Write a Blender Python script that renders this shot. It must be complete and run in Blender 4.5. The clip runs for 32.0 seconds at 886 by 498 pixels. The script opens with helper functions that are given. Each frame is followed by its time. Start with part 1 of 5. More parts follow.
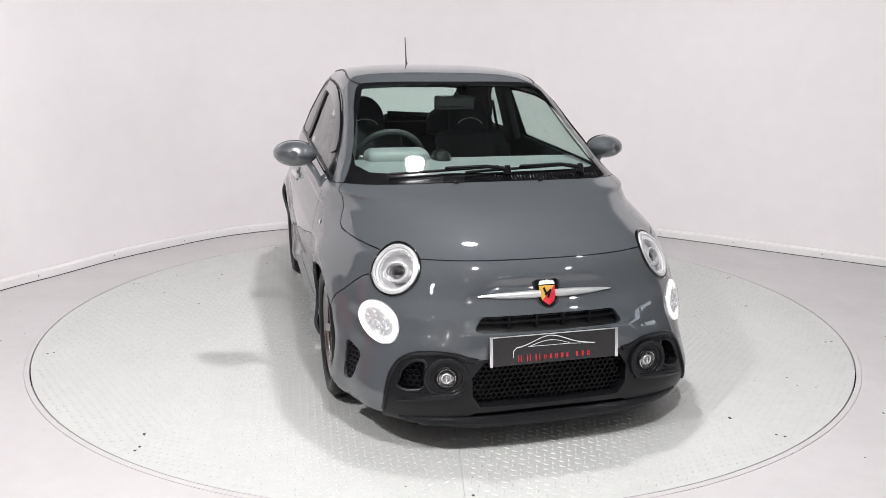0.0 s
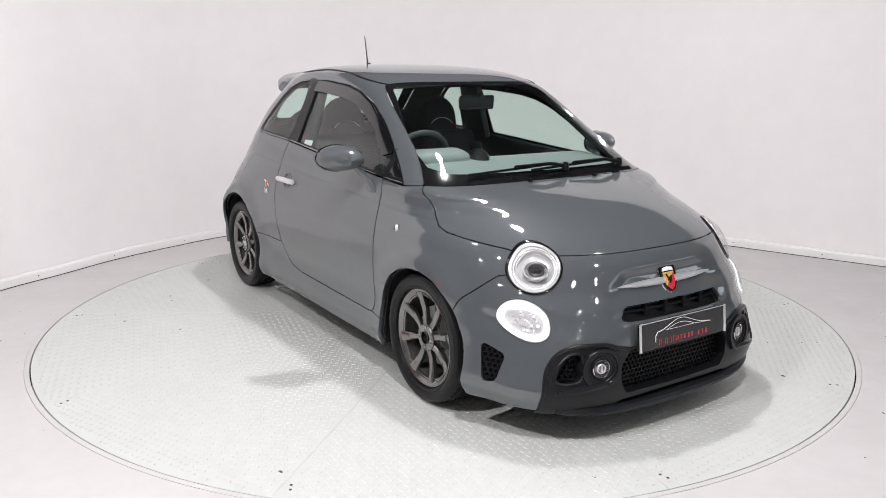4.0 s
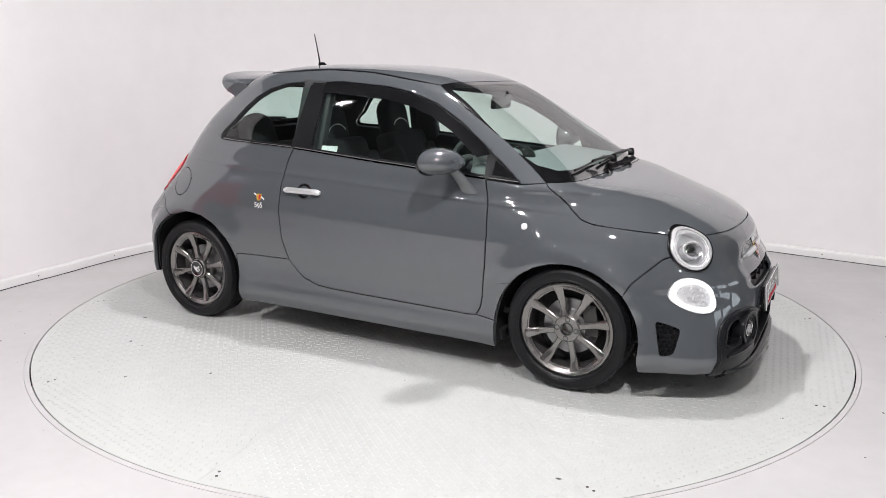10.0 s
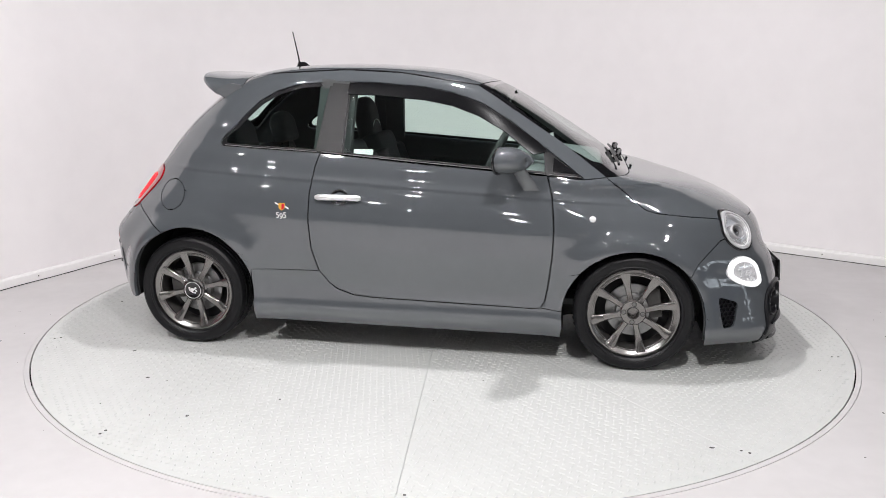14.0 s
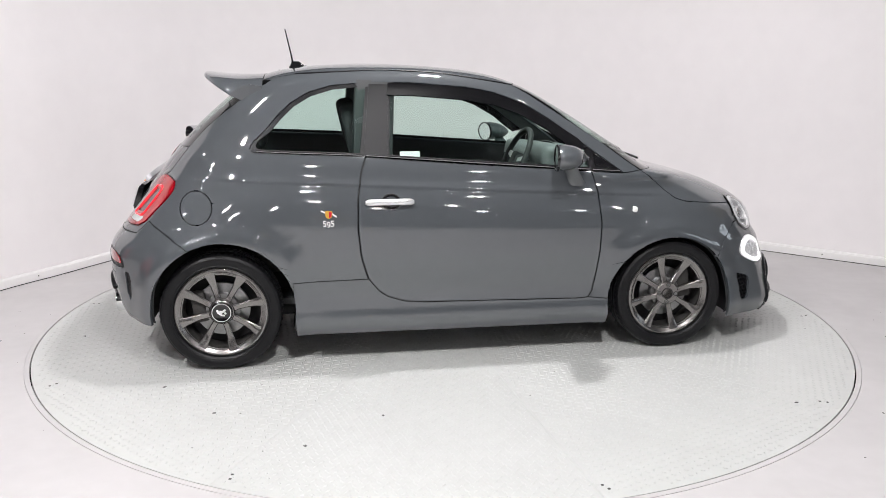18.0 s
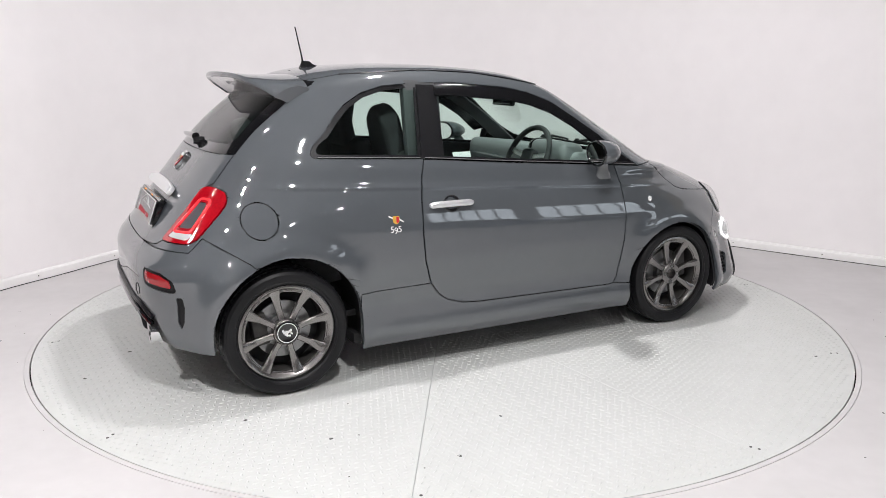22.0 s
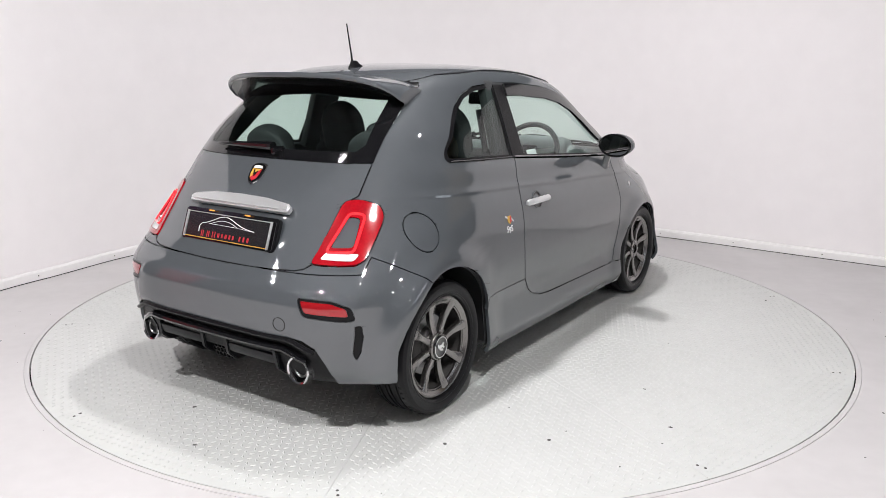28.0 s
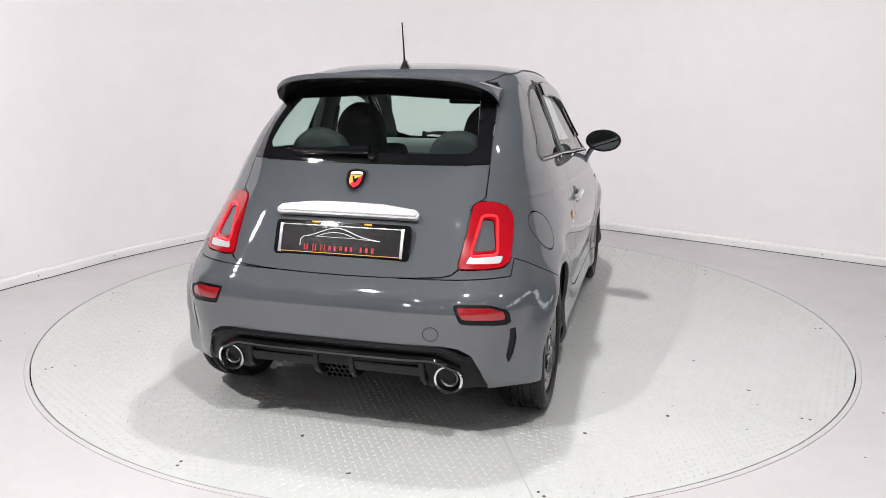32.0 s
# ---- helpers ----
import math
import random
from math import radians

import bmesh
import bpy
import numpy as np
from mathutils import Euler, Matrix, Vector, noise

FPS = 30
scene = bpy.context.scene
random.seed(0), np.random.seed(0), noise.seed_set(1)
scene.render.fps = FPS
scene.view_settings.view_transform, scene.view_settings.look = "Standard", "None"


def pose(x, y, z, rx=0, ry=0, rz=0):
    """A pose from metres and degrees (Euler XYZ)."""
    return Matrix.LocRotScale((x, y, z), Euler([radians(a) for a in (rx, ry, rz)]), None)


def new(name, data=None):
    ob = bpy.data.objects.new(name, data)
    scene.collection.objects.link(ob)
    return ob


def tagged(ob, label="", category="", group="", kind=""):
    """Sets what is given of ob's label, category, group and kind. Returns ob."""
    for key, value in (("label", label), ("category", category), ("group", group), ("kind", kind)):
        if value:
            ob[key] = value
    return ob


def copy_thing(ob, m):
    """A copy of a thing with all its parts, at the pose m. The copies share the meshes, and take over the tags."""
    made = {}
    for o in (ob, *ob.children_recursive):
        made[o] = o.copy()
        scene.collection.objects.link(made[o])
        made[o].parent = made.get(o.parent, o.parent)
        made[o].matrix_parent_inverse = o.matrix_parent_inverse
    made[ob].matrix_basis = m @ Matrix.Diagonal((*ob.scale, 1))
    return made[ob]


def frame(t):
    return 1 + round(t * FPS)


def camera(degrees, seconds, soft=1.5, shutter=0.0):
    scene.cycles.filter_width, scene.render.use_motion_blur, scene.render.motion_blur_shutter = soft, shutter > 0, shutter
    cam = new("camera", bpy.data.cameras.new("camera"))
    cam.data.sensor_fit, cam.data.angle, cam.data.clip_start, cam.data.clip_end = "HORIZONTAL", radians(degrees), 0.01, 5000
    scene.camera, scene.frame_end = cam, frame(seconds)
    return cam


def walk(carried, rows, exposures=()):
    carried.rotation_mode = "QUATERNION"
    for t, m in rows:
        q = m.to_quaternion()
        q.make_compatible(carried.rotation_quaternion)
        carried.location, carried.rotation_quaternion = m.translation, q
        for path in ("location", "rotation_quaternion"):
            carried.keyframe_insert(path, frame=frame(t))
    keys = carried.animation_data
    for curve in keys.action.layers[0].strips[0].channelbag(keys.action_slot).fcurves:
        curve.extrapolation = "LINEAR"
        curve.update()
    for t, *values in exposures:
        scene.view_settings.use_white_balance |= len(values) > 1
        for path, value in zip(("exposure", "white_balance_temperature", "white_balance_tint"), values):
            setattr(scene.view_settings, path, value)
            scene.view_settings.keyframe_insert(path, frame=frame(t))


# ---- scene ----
import functools

# ---------- camera: it stands still before the turntable ----------
CAM_EYE = (0.0, -4.644, 1.448)
TILT = 12.894
cam = camera(58.88, 32.0, 0.6)
CAM_POSE = pose(*CAM_EYE, 90 - TILT, 0, 0.0156) @ pose(0, 0, 0, 0, 0, 0.217)
walk(cam, [(0.0, CAM_POSE), (32.0, CAM_POSE)])

TURN_START = -75.441          # heading of the car at the start, degrees
TURN_RATE = 4.6908            # degrees a second, anticlockwise from above
CAR_X, CAR_Y = -0.069, -0.042   # middle of the wheelbase on the turntable
TABLE_R = 2.271

# ---------- light ----------
world = bpy.data.worlds.new("studio_world")
scene.world = world
world.use_nodes = True
world.node_tree.nodes["Background"].inputs[0].default_value = (0.5, 0.5, 0.52, 1)
world.node_tree.nodes["Background"].inputs[1].default_value = 0.02
scene.view_settings.exposure = 0.0


def lamp(x, y, z, sx, sy, watts, rz=0, colour=(1, 0.975, 0.985)):
    data = bpy.data.lights.new("ceiling_lamp_light", "AREA")
    data.shape, data.size, data.size_y, data.energy, data.color = "ELLIPSE", sx, sy, watts, colour
    ob = new("ceiling_lamp_light", data)
    ob.matrix_world = pose(x, y, z, 0, 0, rz)
    return ob


# one lamp over the turntable and a row of three on the hall's side of it
KEY_LAMP = (0.3, -0.22, 4.0, 108.0)
ROW_LAMPS = ((-2.4, -3.8, 4.1, 195.0), (0.5, -3.8, 4.1, 150.0), (3.4, -3.9, 4.1, 25.0))
lamp(*KEY_LAMP[:3], 0.24, 0.22, KEY_LAMP[3])
for rx, ry, rz, watts in ROW_LAMPS:
    lamp(rx, ry, rz, 0.16, 0.13, watts)

# ---------- materials ----------
def material(name, colour, rough=0.5, metal=0.0, coat=0.0, var=0.0, vscale=8.0, bump=0.0, bscale=60.0, emit=None, power=0.0,
             transmission=0.0, ior=1.5, coat_rough=0.03, spec=0.5, rough_var=0.0, coat_ior=1.5):
    """One surface: colour with slow and fine variation, roughness wear and fine relief, in object space."""
    m = bpy.data.materials.new(name)
    m.use_nodes = True
    nt = m.node_tree
    b = nt.nodes["Principled BSDF"]
    b.inputs["Base Color"].default_value = (*colour, 1)
    b.inputs["Roughness"].default_value = rough
    b.inputs["Metallic"].default_value = metal
    b.inputs["Coat Weight"].default_value = coat
    b.inputs["Coat Roughness"].default_value = coat_rough
    b.inputs["IOR"].default_value = ior
    b.inputs["Coat IOR"].default_value = coat_ior
    b.inputs["Specular IOR Level"].default_value = spec
    b.inputs["Transmission Weight"].default_value = transmission
    if emit:
        b.inputs["Emission Color"].default_value = (*emit, 1)
        b.inputs["Emission Strength"].default_value = power
    co = nt.nodes.new("ShaderNodeTexCoord")

    def noise_node(scale, detail=3.0):
        n = nt.nodes.new("ShaderNodeTexNoise")
        n.inputs["Scale"].default_value, n.inputs["Detail"].default_value = scale, detail
        nt.links.new(co.outputs["Object"], n.inputs["Vector"])
        return n

    if var:
        slow, fine = noise_node(vscale), noise_node(vscale * 9)
        add = nt.nodes.new("ShaderNodeMath")
        add.operation = "ADD"
        nt.links.new(slow.outputs["Fac"], add.inputs[0])
        nt.links.new(fine.outputs["Fac"], add.inputs[1])
        ramp = nt.nodes.new("ShaderNodeMapRange")
        ramp.inputs["From Min"].default_value, ramp.inputs["From Max"].default_value = 0.6, 1.4
        nt.links.new(add.outputs[0], ramp.inputs["Value"])
        mix = nt.nodes.new("ShaderNodeMix")
        mix.data_type = "RGBA"
        mix.inputs["A"].default_value = (*[c * (1 - var) for c in colour], 1)
        mix.inputs["B"].default_value = (*[min(1, c * (1 + var)) for c in colour], 1)
        nt.links.new(ramp.outputs["Result"], mix.inputs["Factor"])
        nt.links.new(mix.outputs["Result"], b.inputs["Base Color"])
    if rough_var:
        n = noise_node(vscale * 1.7)
        mr = nt.nodes.new("ShaderNodeMapRange")
        mr.inputs["From Min"].default_value, mr.inputs["From Max"].default_value = 0.3, 0.7
        mr.inputs["To Min"].default_value, mr.inputs["To Max"].default_value = max(0, rough - rough_var), rough + rough_var
        nt.links.new(n.outputs["Fac"], mr.inputs["Value"])
        nt.links.new(mr.outputs["Result"], b.inputs["Roughness"])
    if bump:
        n = noise_node(bscale, 4.0)
        bp = nt.nodes.new("ShaderNodeBump")
        bp.inputs["Strength"].default_value, bp.inputs["Distance"].default_value = bump, 0.002
        nt.links.new(n.outputs["Fac"], bp.inputs["Height"])
        nt.links.new(bp.outputs["Normal"], b.inputs["Normal"])
    return m


def glass_material(name, tint, mirror=0.08):
    """Thin car glass: lets light through with a tint, and mirrors by Fresnel."""
    m = bpy.data.materials.new(name)
    m.use_nodes = True
    nt = m.node_tree
    nt.nodes.remove(nt.nodes["Principled BSDF"])
    tr, gl, mx = nt.nodes.new("ShaderNodeBsdfTransparent"), nt.nodes.new("ShaderNodeBsdfGlossy"), nt.nodes.new("ShaderNodeMixShader")
    fr = nt.nodes.new("ShaderNodeLayerWeight")
    fr.inputs["Blend"].default_value = 0.5
    up, lift = nt.nodes.new("ShaderNodeMath"), nt.nodes.new("ShaderNodeMath")
    up.operation, lift.operation = "POWER", "MULTIPLY_ADD"
    up.inputs[1].default_value, lift.inputs[1].default_value, lift.inputs[2].default_value = 4.5, 0.9, mirror
    nt.links.new(fr.outputs["Facing"], up.inputs[0])
    nt.links.new(up.outputs[0], lift.inputs[0])
    tr.inputs[0].default_value = (*tint, 1)
    gl.inputs["Roughness"].default_value = 0.01
    nt.links.new(lift.outputs[0], mx.inputs[0])
    nt.links.new(tr.outputs[0], mx.inputs[1])
    nt.links.new(gl.outputs[0], mx.inputs[2])
    nt.links.new(mx.outputs[0], nt.nodes["Material Output"].inputs[0])
    return m


PAINT = material("grey_car_paint", (0.078, 0.086, 0.094), rough=0.5, coat=1.0, var=0.03, vscale=2.0, coat_rough=0.03, spec=0.1, coat_ior=1.9)
BLACK_PLASTIC = material("black_moulded_plastic", (0.006, 0.006, 0.007), rough=0.33, spec=0.22, var=0.15, vscale=6, bump=0.25, bscale=700)
SATIN_PLASTIC = material("satin_grey_plastic", (0.009, 0.0095, 0.011), rough=0.3, var=0.1, vscale=6, bump=0.12, bscale=600, spec=0.3)
GLOSS_BLACK = material("gloss_black_trim", (0.006, 0.006, 0.007), rough=0.12, coat=0.6)
SHELL_BLACK = material("bare_dark_inner_metal", (0.01, 0.01, 0.011), rough=0.7, var=0.2)
RUBBER = material("tyre_rubber", (0.008, 0.008, 0.009), rough=0.42, var=0.2, vscale=14, bump=0.3, bscale=300, spec=0.25)
CHROME = material("chrome", (0.83, 0.83, 0.84), rough=0.07, metal=1.0)
SATIN_CHROME = material("satin_chrome", (0.86, 0.86, 0.865), rough=0.32, metal=0.78)
RIM_GREY = material("titanium_grey_alloy", (0.25, 0.238, 0.232), rough=0.27, metal=0.95, coat=0.4, var=0.08, vscale=20)
STEEL = material("brushed_brake_steel", (0.30, 0.30, 0.30), rough=0.38, metal=1.0, var=0.2, vscale=30)
IRON = material("dark_cast_iron", (0.05, 0.048, 0.046), rough=0.7, metal=0.4, var=0.3, vscale=20)
GLASS_FRONT = glass_material("windscreen_glass", (0.88, 0.985, 0.94), 0.10)
GLASS_SIDE = glass_material("door_glass", (0.87, 0.98, 0.935), 0.09)
GLASS_DARK = glass_material("tinted_rear_glass", (0.82, 0.95, 0.90))
CLEAR = glass_material("clear_lamp_lens", (0.95, 0.95, 0.95))
FABRIC = material("dark_seat_cloth", (0.045, 0.045, 0.048), rough=0.85, var=0.2, vscale=30, bump=0.15, bscale=300)
DASH_TOP = material("grey_dashboard_skin", (0.24, 0.255, 0.26), rough=0.5, var=0.08, vscale=10, bump=0.25, bscale=700)
TRIM = material("dark_cabin_plastic", (0.046, 0.048, 0.050), rough=0.6, var=0.12, vscale=12, bump=0.3, bscale=800)
RED_LENS = material("red_tail_lens", (0.33, 0.003, 0.009), rough=0.10, coat=1.0, emit=(1.0, 0.02, 0.03), power=0.02, coat_ior=1.5, var=0.25, vscale=12, bump=0.05, bscale=160)
RED_GLOW = material("bright_red_light_guide", (0.75, 0.02, 0.03), rough=0.15, coat=1.0, emit=(1.0, 0.04, 0.05), power=0.5)
RED_DARK = material("dark_red_reflector", (0.30, 0.008, 0.012), rough=0.1, coat=1.0)
WHITE_GLOW = material("daylight_lamp_glow", (0.9, 0.9, 0.9), rough=0.2, emit=(1.0, 1.0, 1.0), power=0.95)
LIT_REFLECTOR = material("lit_lamp_reflector", (0.74, 0.74, 0.75), rough=0.2, metal=0.5, emit=(1.0, 1.0, 1.0), power=0.09)
LAMP_SILVER = material("lamp_reflector", (0.82, 0.82, 0.83), rough=0.3, metal=0.6)
LAMP_GREY = material("lamp_pale_bezel", (0.62, 0.62, 0.63), rough=0.25, metal=0.3, coat=0.5)
WHITE_PLASTIC = material("white_painted_plastic", (0.78, 0.78, 0.78), rough=0.35, coat=0.3)
RED_INK = material("red_lettering", (0.50, 0.022, 0.035), rough=0.4)
WHITE_INK = material("white_lettering", (0.8, 0.8, 0.8), rough=0.4)
DARK_CHROME = material("dark_bright_trim", (0.34, 0.34, 0.35), rough=0.08, metal=1.0)
GOLD = material("yellow_enamel", (0.62, 0.36, 0.06), rough=0.25, coat=0.8)
RED_ENAMEL = material("red_enamel", (0.55, 0.02, 0.035), rough=0.25, coat=0.8)
PLATE_BLACK = material("black_plate_plastic", (0.016, 0.015, 0.016), rough=0.22, coat=0.4)
AMBER = material("amber_lamp", (0.9, 0.35, 0.06), rough=0.2, emit=(1.0, 0.45, 0.1), power=0.35)
DAYLIGHT = material("daylight_behind_glass", (0.8, 0.85, 0.9), rough=0.6, emit=(0.82, 0.91, 1.0), power=2.2)
TUBE_GLOW = material("lit_ceiling_tube", (0.9, 0.9, 0.9), rough=0.4, emit=(1.0, 0.975, 0.985), power=380.0)
WHITE_METAL = material("white_lamp_housing", (0.75, 0.75, 0.74), rough=0.4)
MIRROR = material("mirror_glass", (0.9, 0.9, 0.9), rough=0.01, metal=1.0)
FLOOR_PAINT = material("white_studio_floor_paint", (0.495, 0.48, 0.48), rough=0.40, var=0.05, vscale=1.3, bump=0.12, bscale=14, rough_var=0.08)
TABLE_PAINT = material("white_tread_plate_paint", (0.495, 0.504, 0.490), rough=0.36, var=0.05, vscale=1.8, bump=0.06, bscale=90)
WALL_PAINT = material("off_white_wall_paint", (0.84, 0.81, 0.815), rough=0.85, var=0.025, vscale=0.7, bump=0.15, bscale=9)
SKIRT_PAINT = material("white_skirting_paint", (0.80, 0.785, 0.78), rough=0.4, var=0.03, vscale=4)
HALL_PALE = material("pale_hall_wall_paint", (0.30, 0.305, 0.32), rough=0.8, var=0.12, vscale=0.8)
HALL_PAINT = material("grey_hall_wall_paint", (0.12, 0.122, 0.13), rough=0.8, var=0.12, vscale=0.8)
CEILING_PAINT = material("grey_ceiling", (0.10, 0.101, 0.105), rough=0.9, var=0.1, vscale=1)
LADDER_ALLOY = material("dull_ladder_aluminium", (0.55, 0.55, 0.55), rough=0.4, metal=0.8, var=0.1, vscale=12)
LADDER_YELLOW = material("yellow_ladder_plastic", (0.62, 0.38, 0.05), rough=0.5, var=0.08)
RED_BOARD = material("red_display_board", (0.36, 0.016, 0.03), rough=0.45, var=0.08, vscale=5)
PURPLE_BOARD = material("purple_display_board", (0.09, 0.015, 0.13), rough=0.45, var=0.08, vscale=5)
BEIGE_PANEL = material("beige_mirrored_panel", (0.46, 0.34, 0.18), rough=0.5, var=0.12, vscale=3)
BLUE_PAINT = material("dark_blue_car_paint", (0.012, 0.03, 0.11), rough=0.4, coat=1.0, var=0.05, vscale=2.0)
DIRT_AND_SHADOW = material("dark_scuff_and_shadow_line", (0.05, 0.048, 0.045), rough=0.8, var=0.3, vscale=40)
GAP_BLACK = material("dark_gap", (0.008, 0.008, 0.008), rough=0.9)

# ---------- mesh helpers ----------
def mesh_object(name, verts, faces, mat, parent=None, label="", smooth=True):
    me = bpy.data.meshes.new(name)
    me.from_pydata([tuple(v) for v in verts], [], [tuple(f) for f in faces])
    me.materials.append(mat)
    if smooth:
        me.polygons.foreach_set("use_smooth", [True] * len(me.polygons))
    ob = new(name, me)
    if parent is not None:
        ob.parent = parent
    if label:
        ob["label"] = label
    return ob


def part(name, bm, mat, parent, label="", sharp=35.0):
    """Link a bmesh as one mesh object under a thing or part; edges past the sharp angle stay crisp."""
    bmesh.ops.recalc_face_normals(bm, faces=bm.faces)
    for f in bm.faces:
        f.smooth = True
    for e in bm.edges:
        if len(e.link_faces) == 2 and e.calc_face_angle(0) > radians(sharp):
            e.smooth = False
    me = bpy.data.meshes.new(name)
    bm.to_mesh(me)
    bm.free()
    me.materials.append(mat)
    ob = new(name, me)
    ob.parent = parent
    if label:
        ob["label"] = label
    return ob


def lathe(profile, axis="y", steps=64, close=False, centre=(0, 0, 0)):
    """Turn a profile of (radius, along) round an axis."""
    bm = bmesh.new()
    rings = []
    for r, h in profile:
        ring = []
        for k in range(steps):
            a = 2 * math.pi * k / steps
            c, s = r * math.cos(a), r * math.sin(a)
            p = {"y": (c, h, s), "z": (c, s, h), "x": (h, c, s)}[axis]
            ring.append(bm.verts.new(Vector(p) + Vector(centre)))
        rings.append(ring)
    pairs = list(zip(rings, rings[1:])) + ([(rings[-1], rings[0])] if close else [])
    for a, b in pairs:
        for k in range(steps):
            bm.faces.new((a[k], a[(k + 1) % steps], b[(k + 1) % steps], b[k]))
    if not close:
        for ring in (rings[0], rings[-1]):
            if (ring[0].co - ring[steps // 2].co).length > 1e-4:
                bm.faces.new(ring)
        bmesh.ops.remove_doubles(bm, verts=bm.verts, dist=1e-6)
    return bm


def box(sx, sy, sz, bevel=0.0, m=None, segments=2):
    bm = bmesh.new()
    bmesh.ops.create_cube(bm, size=1.0, matrix=Matrix.Diagonal((sx, sy, sz, 1)))
    if bevel:
        bmesh.ops.bevel(bm, geom=bm.edges, offset=bevel, segments=segments, affect="EDGES", profile=0.6)
    if m is not None:
        bmesh.ops.transform(bm, matrix=m, verts=bm.verts)
    return bm


def slab(outline, thick, bevel=0.0, m=None):
    """A plate: an outline of (x, y), thick along z, with a softened rim."""
    bm = bmesh.new()
    low = [bm.verts.new((x, y, 0)) for x, y in outline]
    f = bm.faces.new(low)
    out = bmesh.ops.extrude_face_region(bm, geom=[f])
    top = [v for v in out["geom"] if isinstance(v, bmesh.types.BMVert)]
    for v in top:
        v.co.z += thick
    if bevel:
        es = [e for e in bm.edges if e.verts[0] in top and e.verts[1] in top]
        bmesh.ops.bevel(bm, geom=es, offset=bevel, segments=2, affect="EDGES")
    if m is not None:
        bmesh.ops.transform(bm, matrix=m, verts=bm.verts)
    return bm


def tube(points, radius, sides=8, m=None):
    """A round bar along points; radius a number or one a point."""
    bm = bmesh.new()
    pts = [Vector(p) for p in points]
    rad = [float(radius)] * len(pts) if isinstance(radius, (int, float)) else [float(r) for r in radius]
    rings = []
    for i, p in enumerate(pts):
        d = (pts[min(i + 1, len(pts) - 1)] - pts[max(i - 1, 0)]).normalized()
        u = d.orthogonal().normalized() if i == 0 else (u - d * u.dot(d)).normalized()
        w = d.cross(u)
        rings.append([bm.verts.new(p + rad[i] * (math.cos(2 * math.pi * k / sides) * u + math.sin(2 * math.pi * k / sides) * w)) for k in range(sides)])
    for a, b in zip(rings, rings[1:]):
        for k in range(sides):
            bm.faces.new((a[k], a[(k + 1) % sides], b[(k + 1) % sides], b[k]))
    bm.faces.new(rings[0]), bm.faces.new(rings[-1])
    if m is not None:
        bmesh.ops.transform(bm, matrix=m, verts=bm.verts)
    return bm


def merge(*bms):
    """Join bmeshes into the first."""
    first = bms[0]
    for other in bms[1:]:
        me = bpy.data.meshes.new("joined")
        other.to_mesh(me)
        other.free()
        first.from_mesh(me)
        bpy.data.meshes.remove(me)
    return first


def thing(name, label, category, m=None, group=""):
    ob = new(name)
    ob.empty_display_size = 0.1
    if m is not None:
        ob.matrix_world = m
    return tagged(ob, label, category, group)


def rounded(points, r, steps=5):
    """Round the corners of a closed outline of (x, y)."""
    out, n = [], len(points)
    for i in range(n):
        p, a, b = (Vector((*points[k % n], 0)) for k in (i, i - 1, i + 1))
        u, v = (a - p), (b - p)
        d = min(r, u.length * 0.45, v.length * 0.45)
        s, e = p + u.normalized() * d, p + v.normalized() * d
        for k in range(steps + 1):
            t = k / steps
            q = s * (1 - t) ** 2 + p * 2 * t * (1 - t) + e * t * t
            out.append((q.x, q.y))
    return out

# ---------- the studio: floor, turntable, wall ----------
def smooth_line(points, steps=8):
    """A soft line through points (Catmull-Rom)."""
    pts = [Vector(p) for p in points]
    pts = [2 * pts[0] - pts[1], *pts, 2 * pts[-1] - pts[-2]]
    out = []
    for i in range(1, len(pts) - 2):
        a, b, c, d = pts[i - 1:i + 3]
        for k in range(steps):
            t = k / steps
            out.append(0.5 * (2 * b + (c - a) * t + (2 * a - 5 * b + 4 * c - d) * t * t + (3 * b - a - 3 * c + d) * t ** 3))
    return out + [pts[-2]]


def smoothstep(a, b, v):
    t = np.clip((v - a) / (b - a), 0, 1)
    return t * t * (3 - 2 * t)


WALL_LINE = smooth_line([(-3.29, -0.62), (-3.2, -0.3), (-2.96, 0.4), (-2.77, 0.8), (-2.56, 1.27), (-2.28, 1.72), (-1.93, 2.17), (-1.43, 2.51),
                         (-0.7, 2.85), (0.1, 2.99), (0.85, 2.83), (1.48, 2.536), (1.85, 2.28), (2.25, 1.99), (2.82, 1.55), (3.31, 1.18), (3.9, 0.73), (4.4, 0.36)])
ROOM_H, WALL_H = 4.3, 2.75


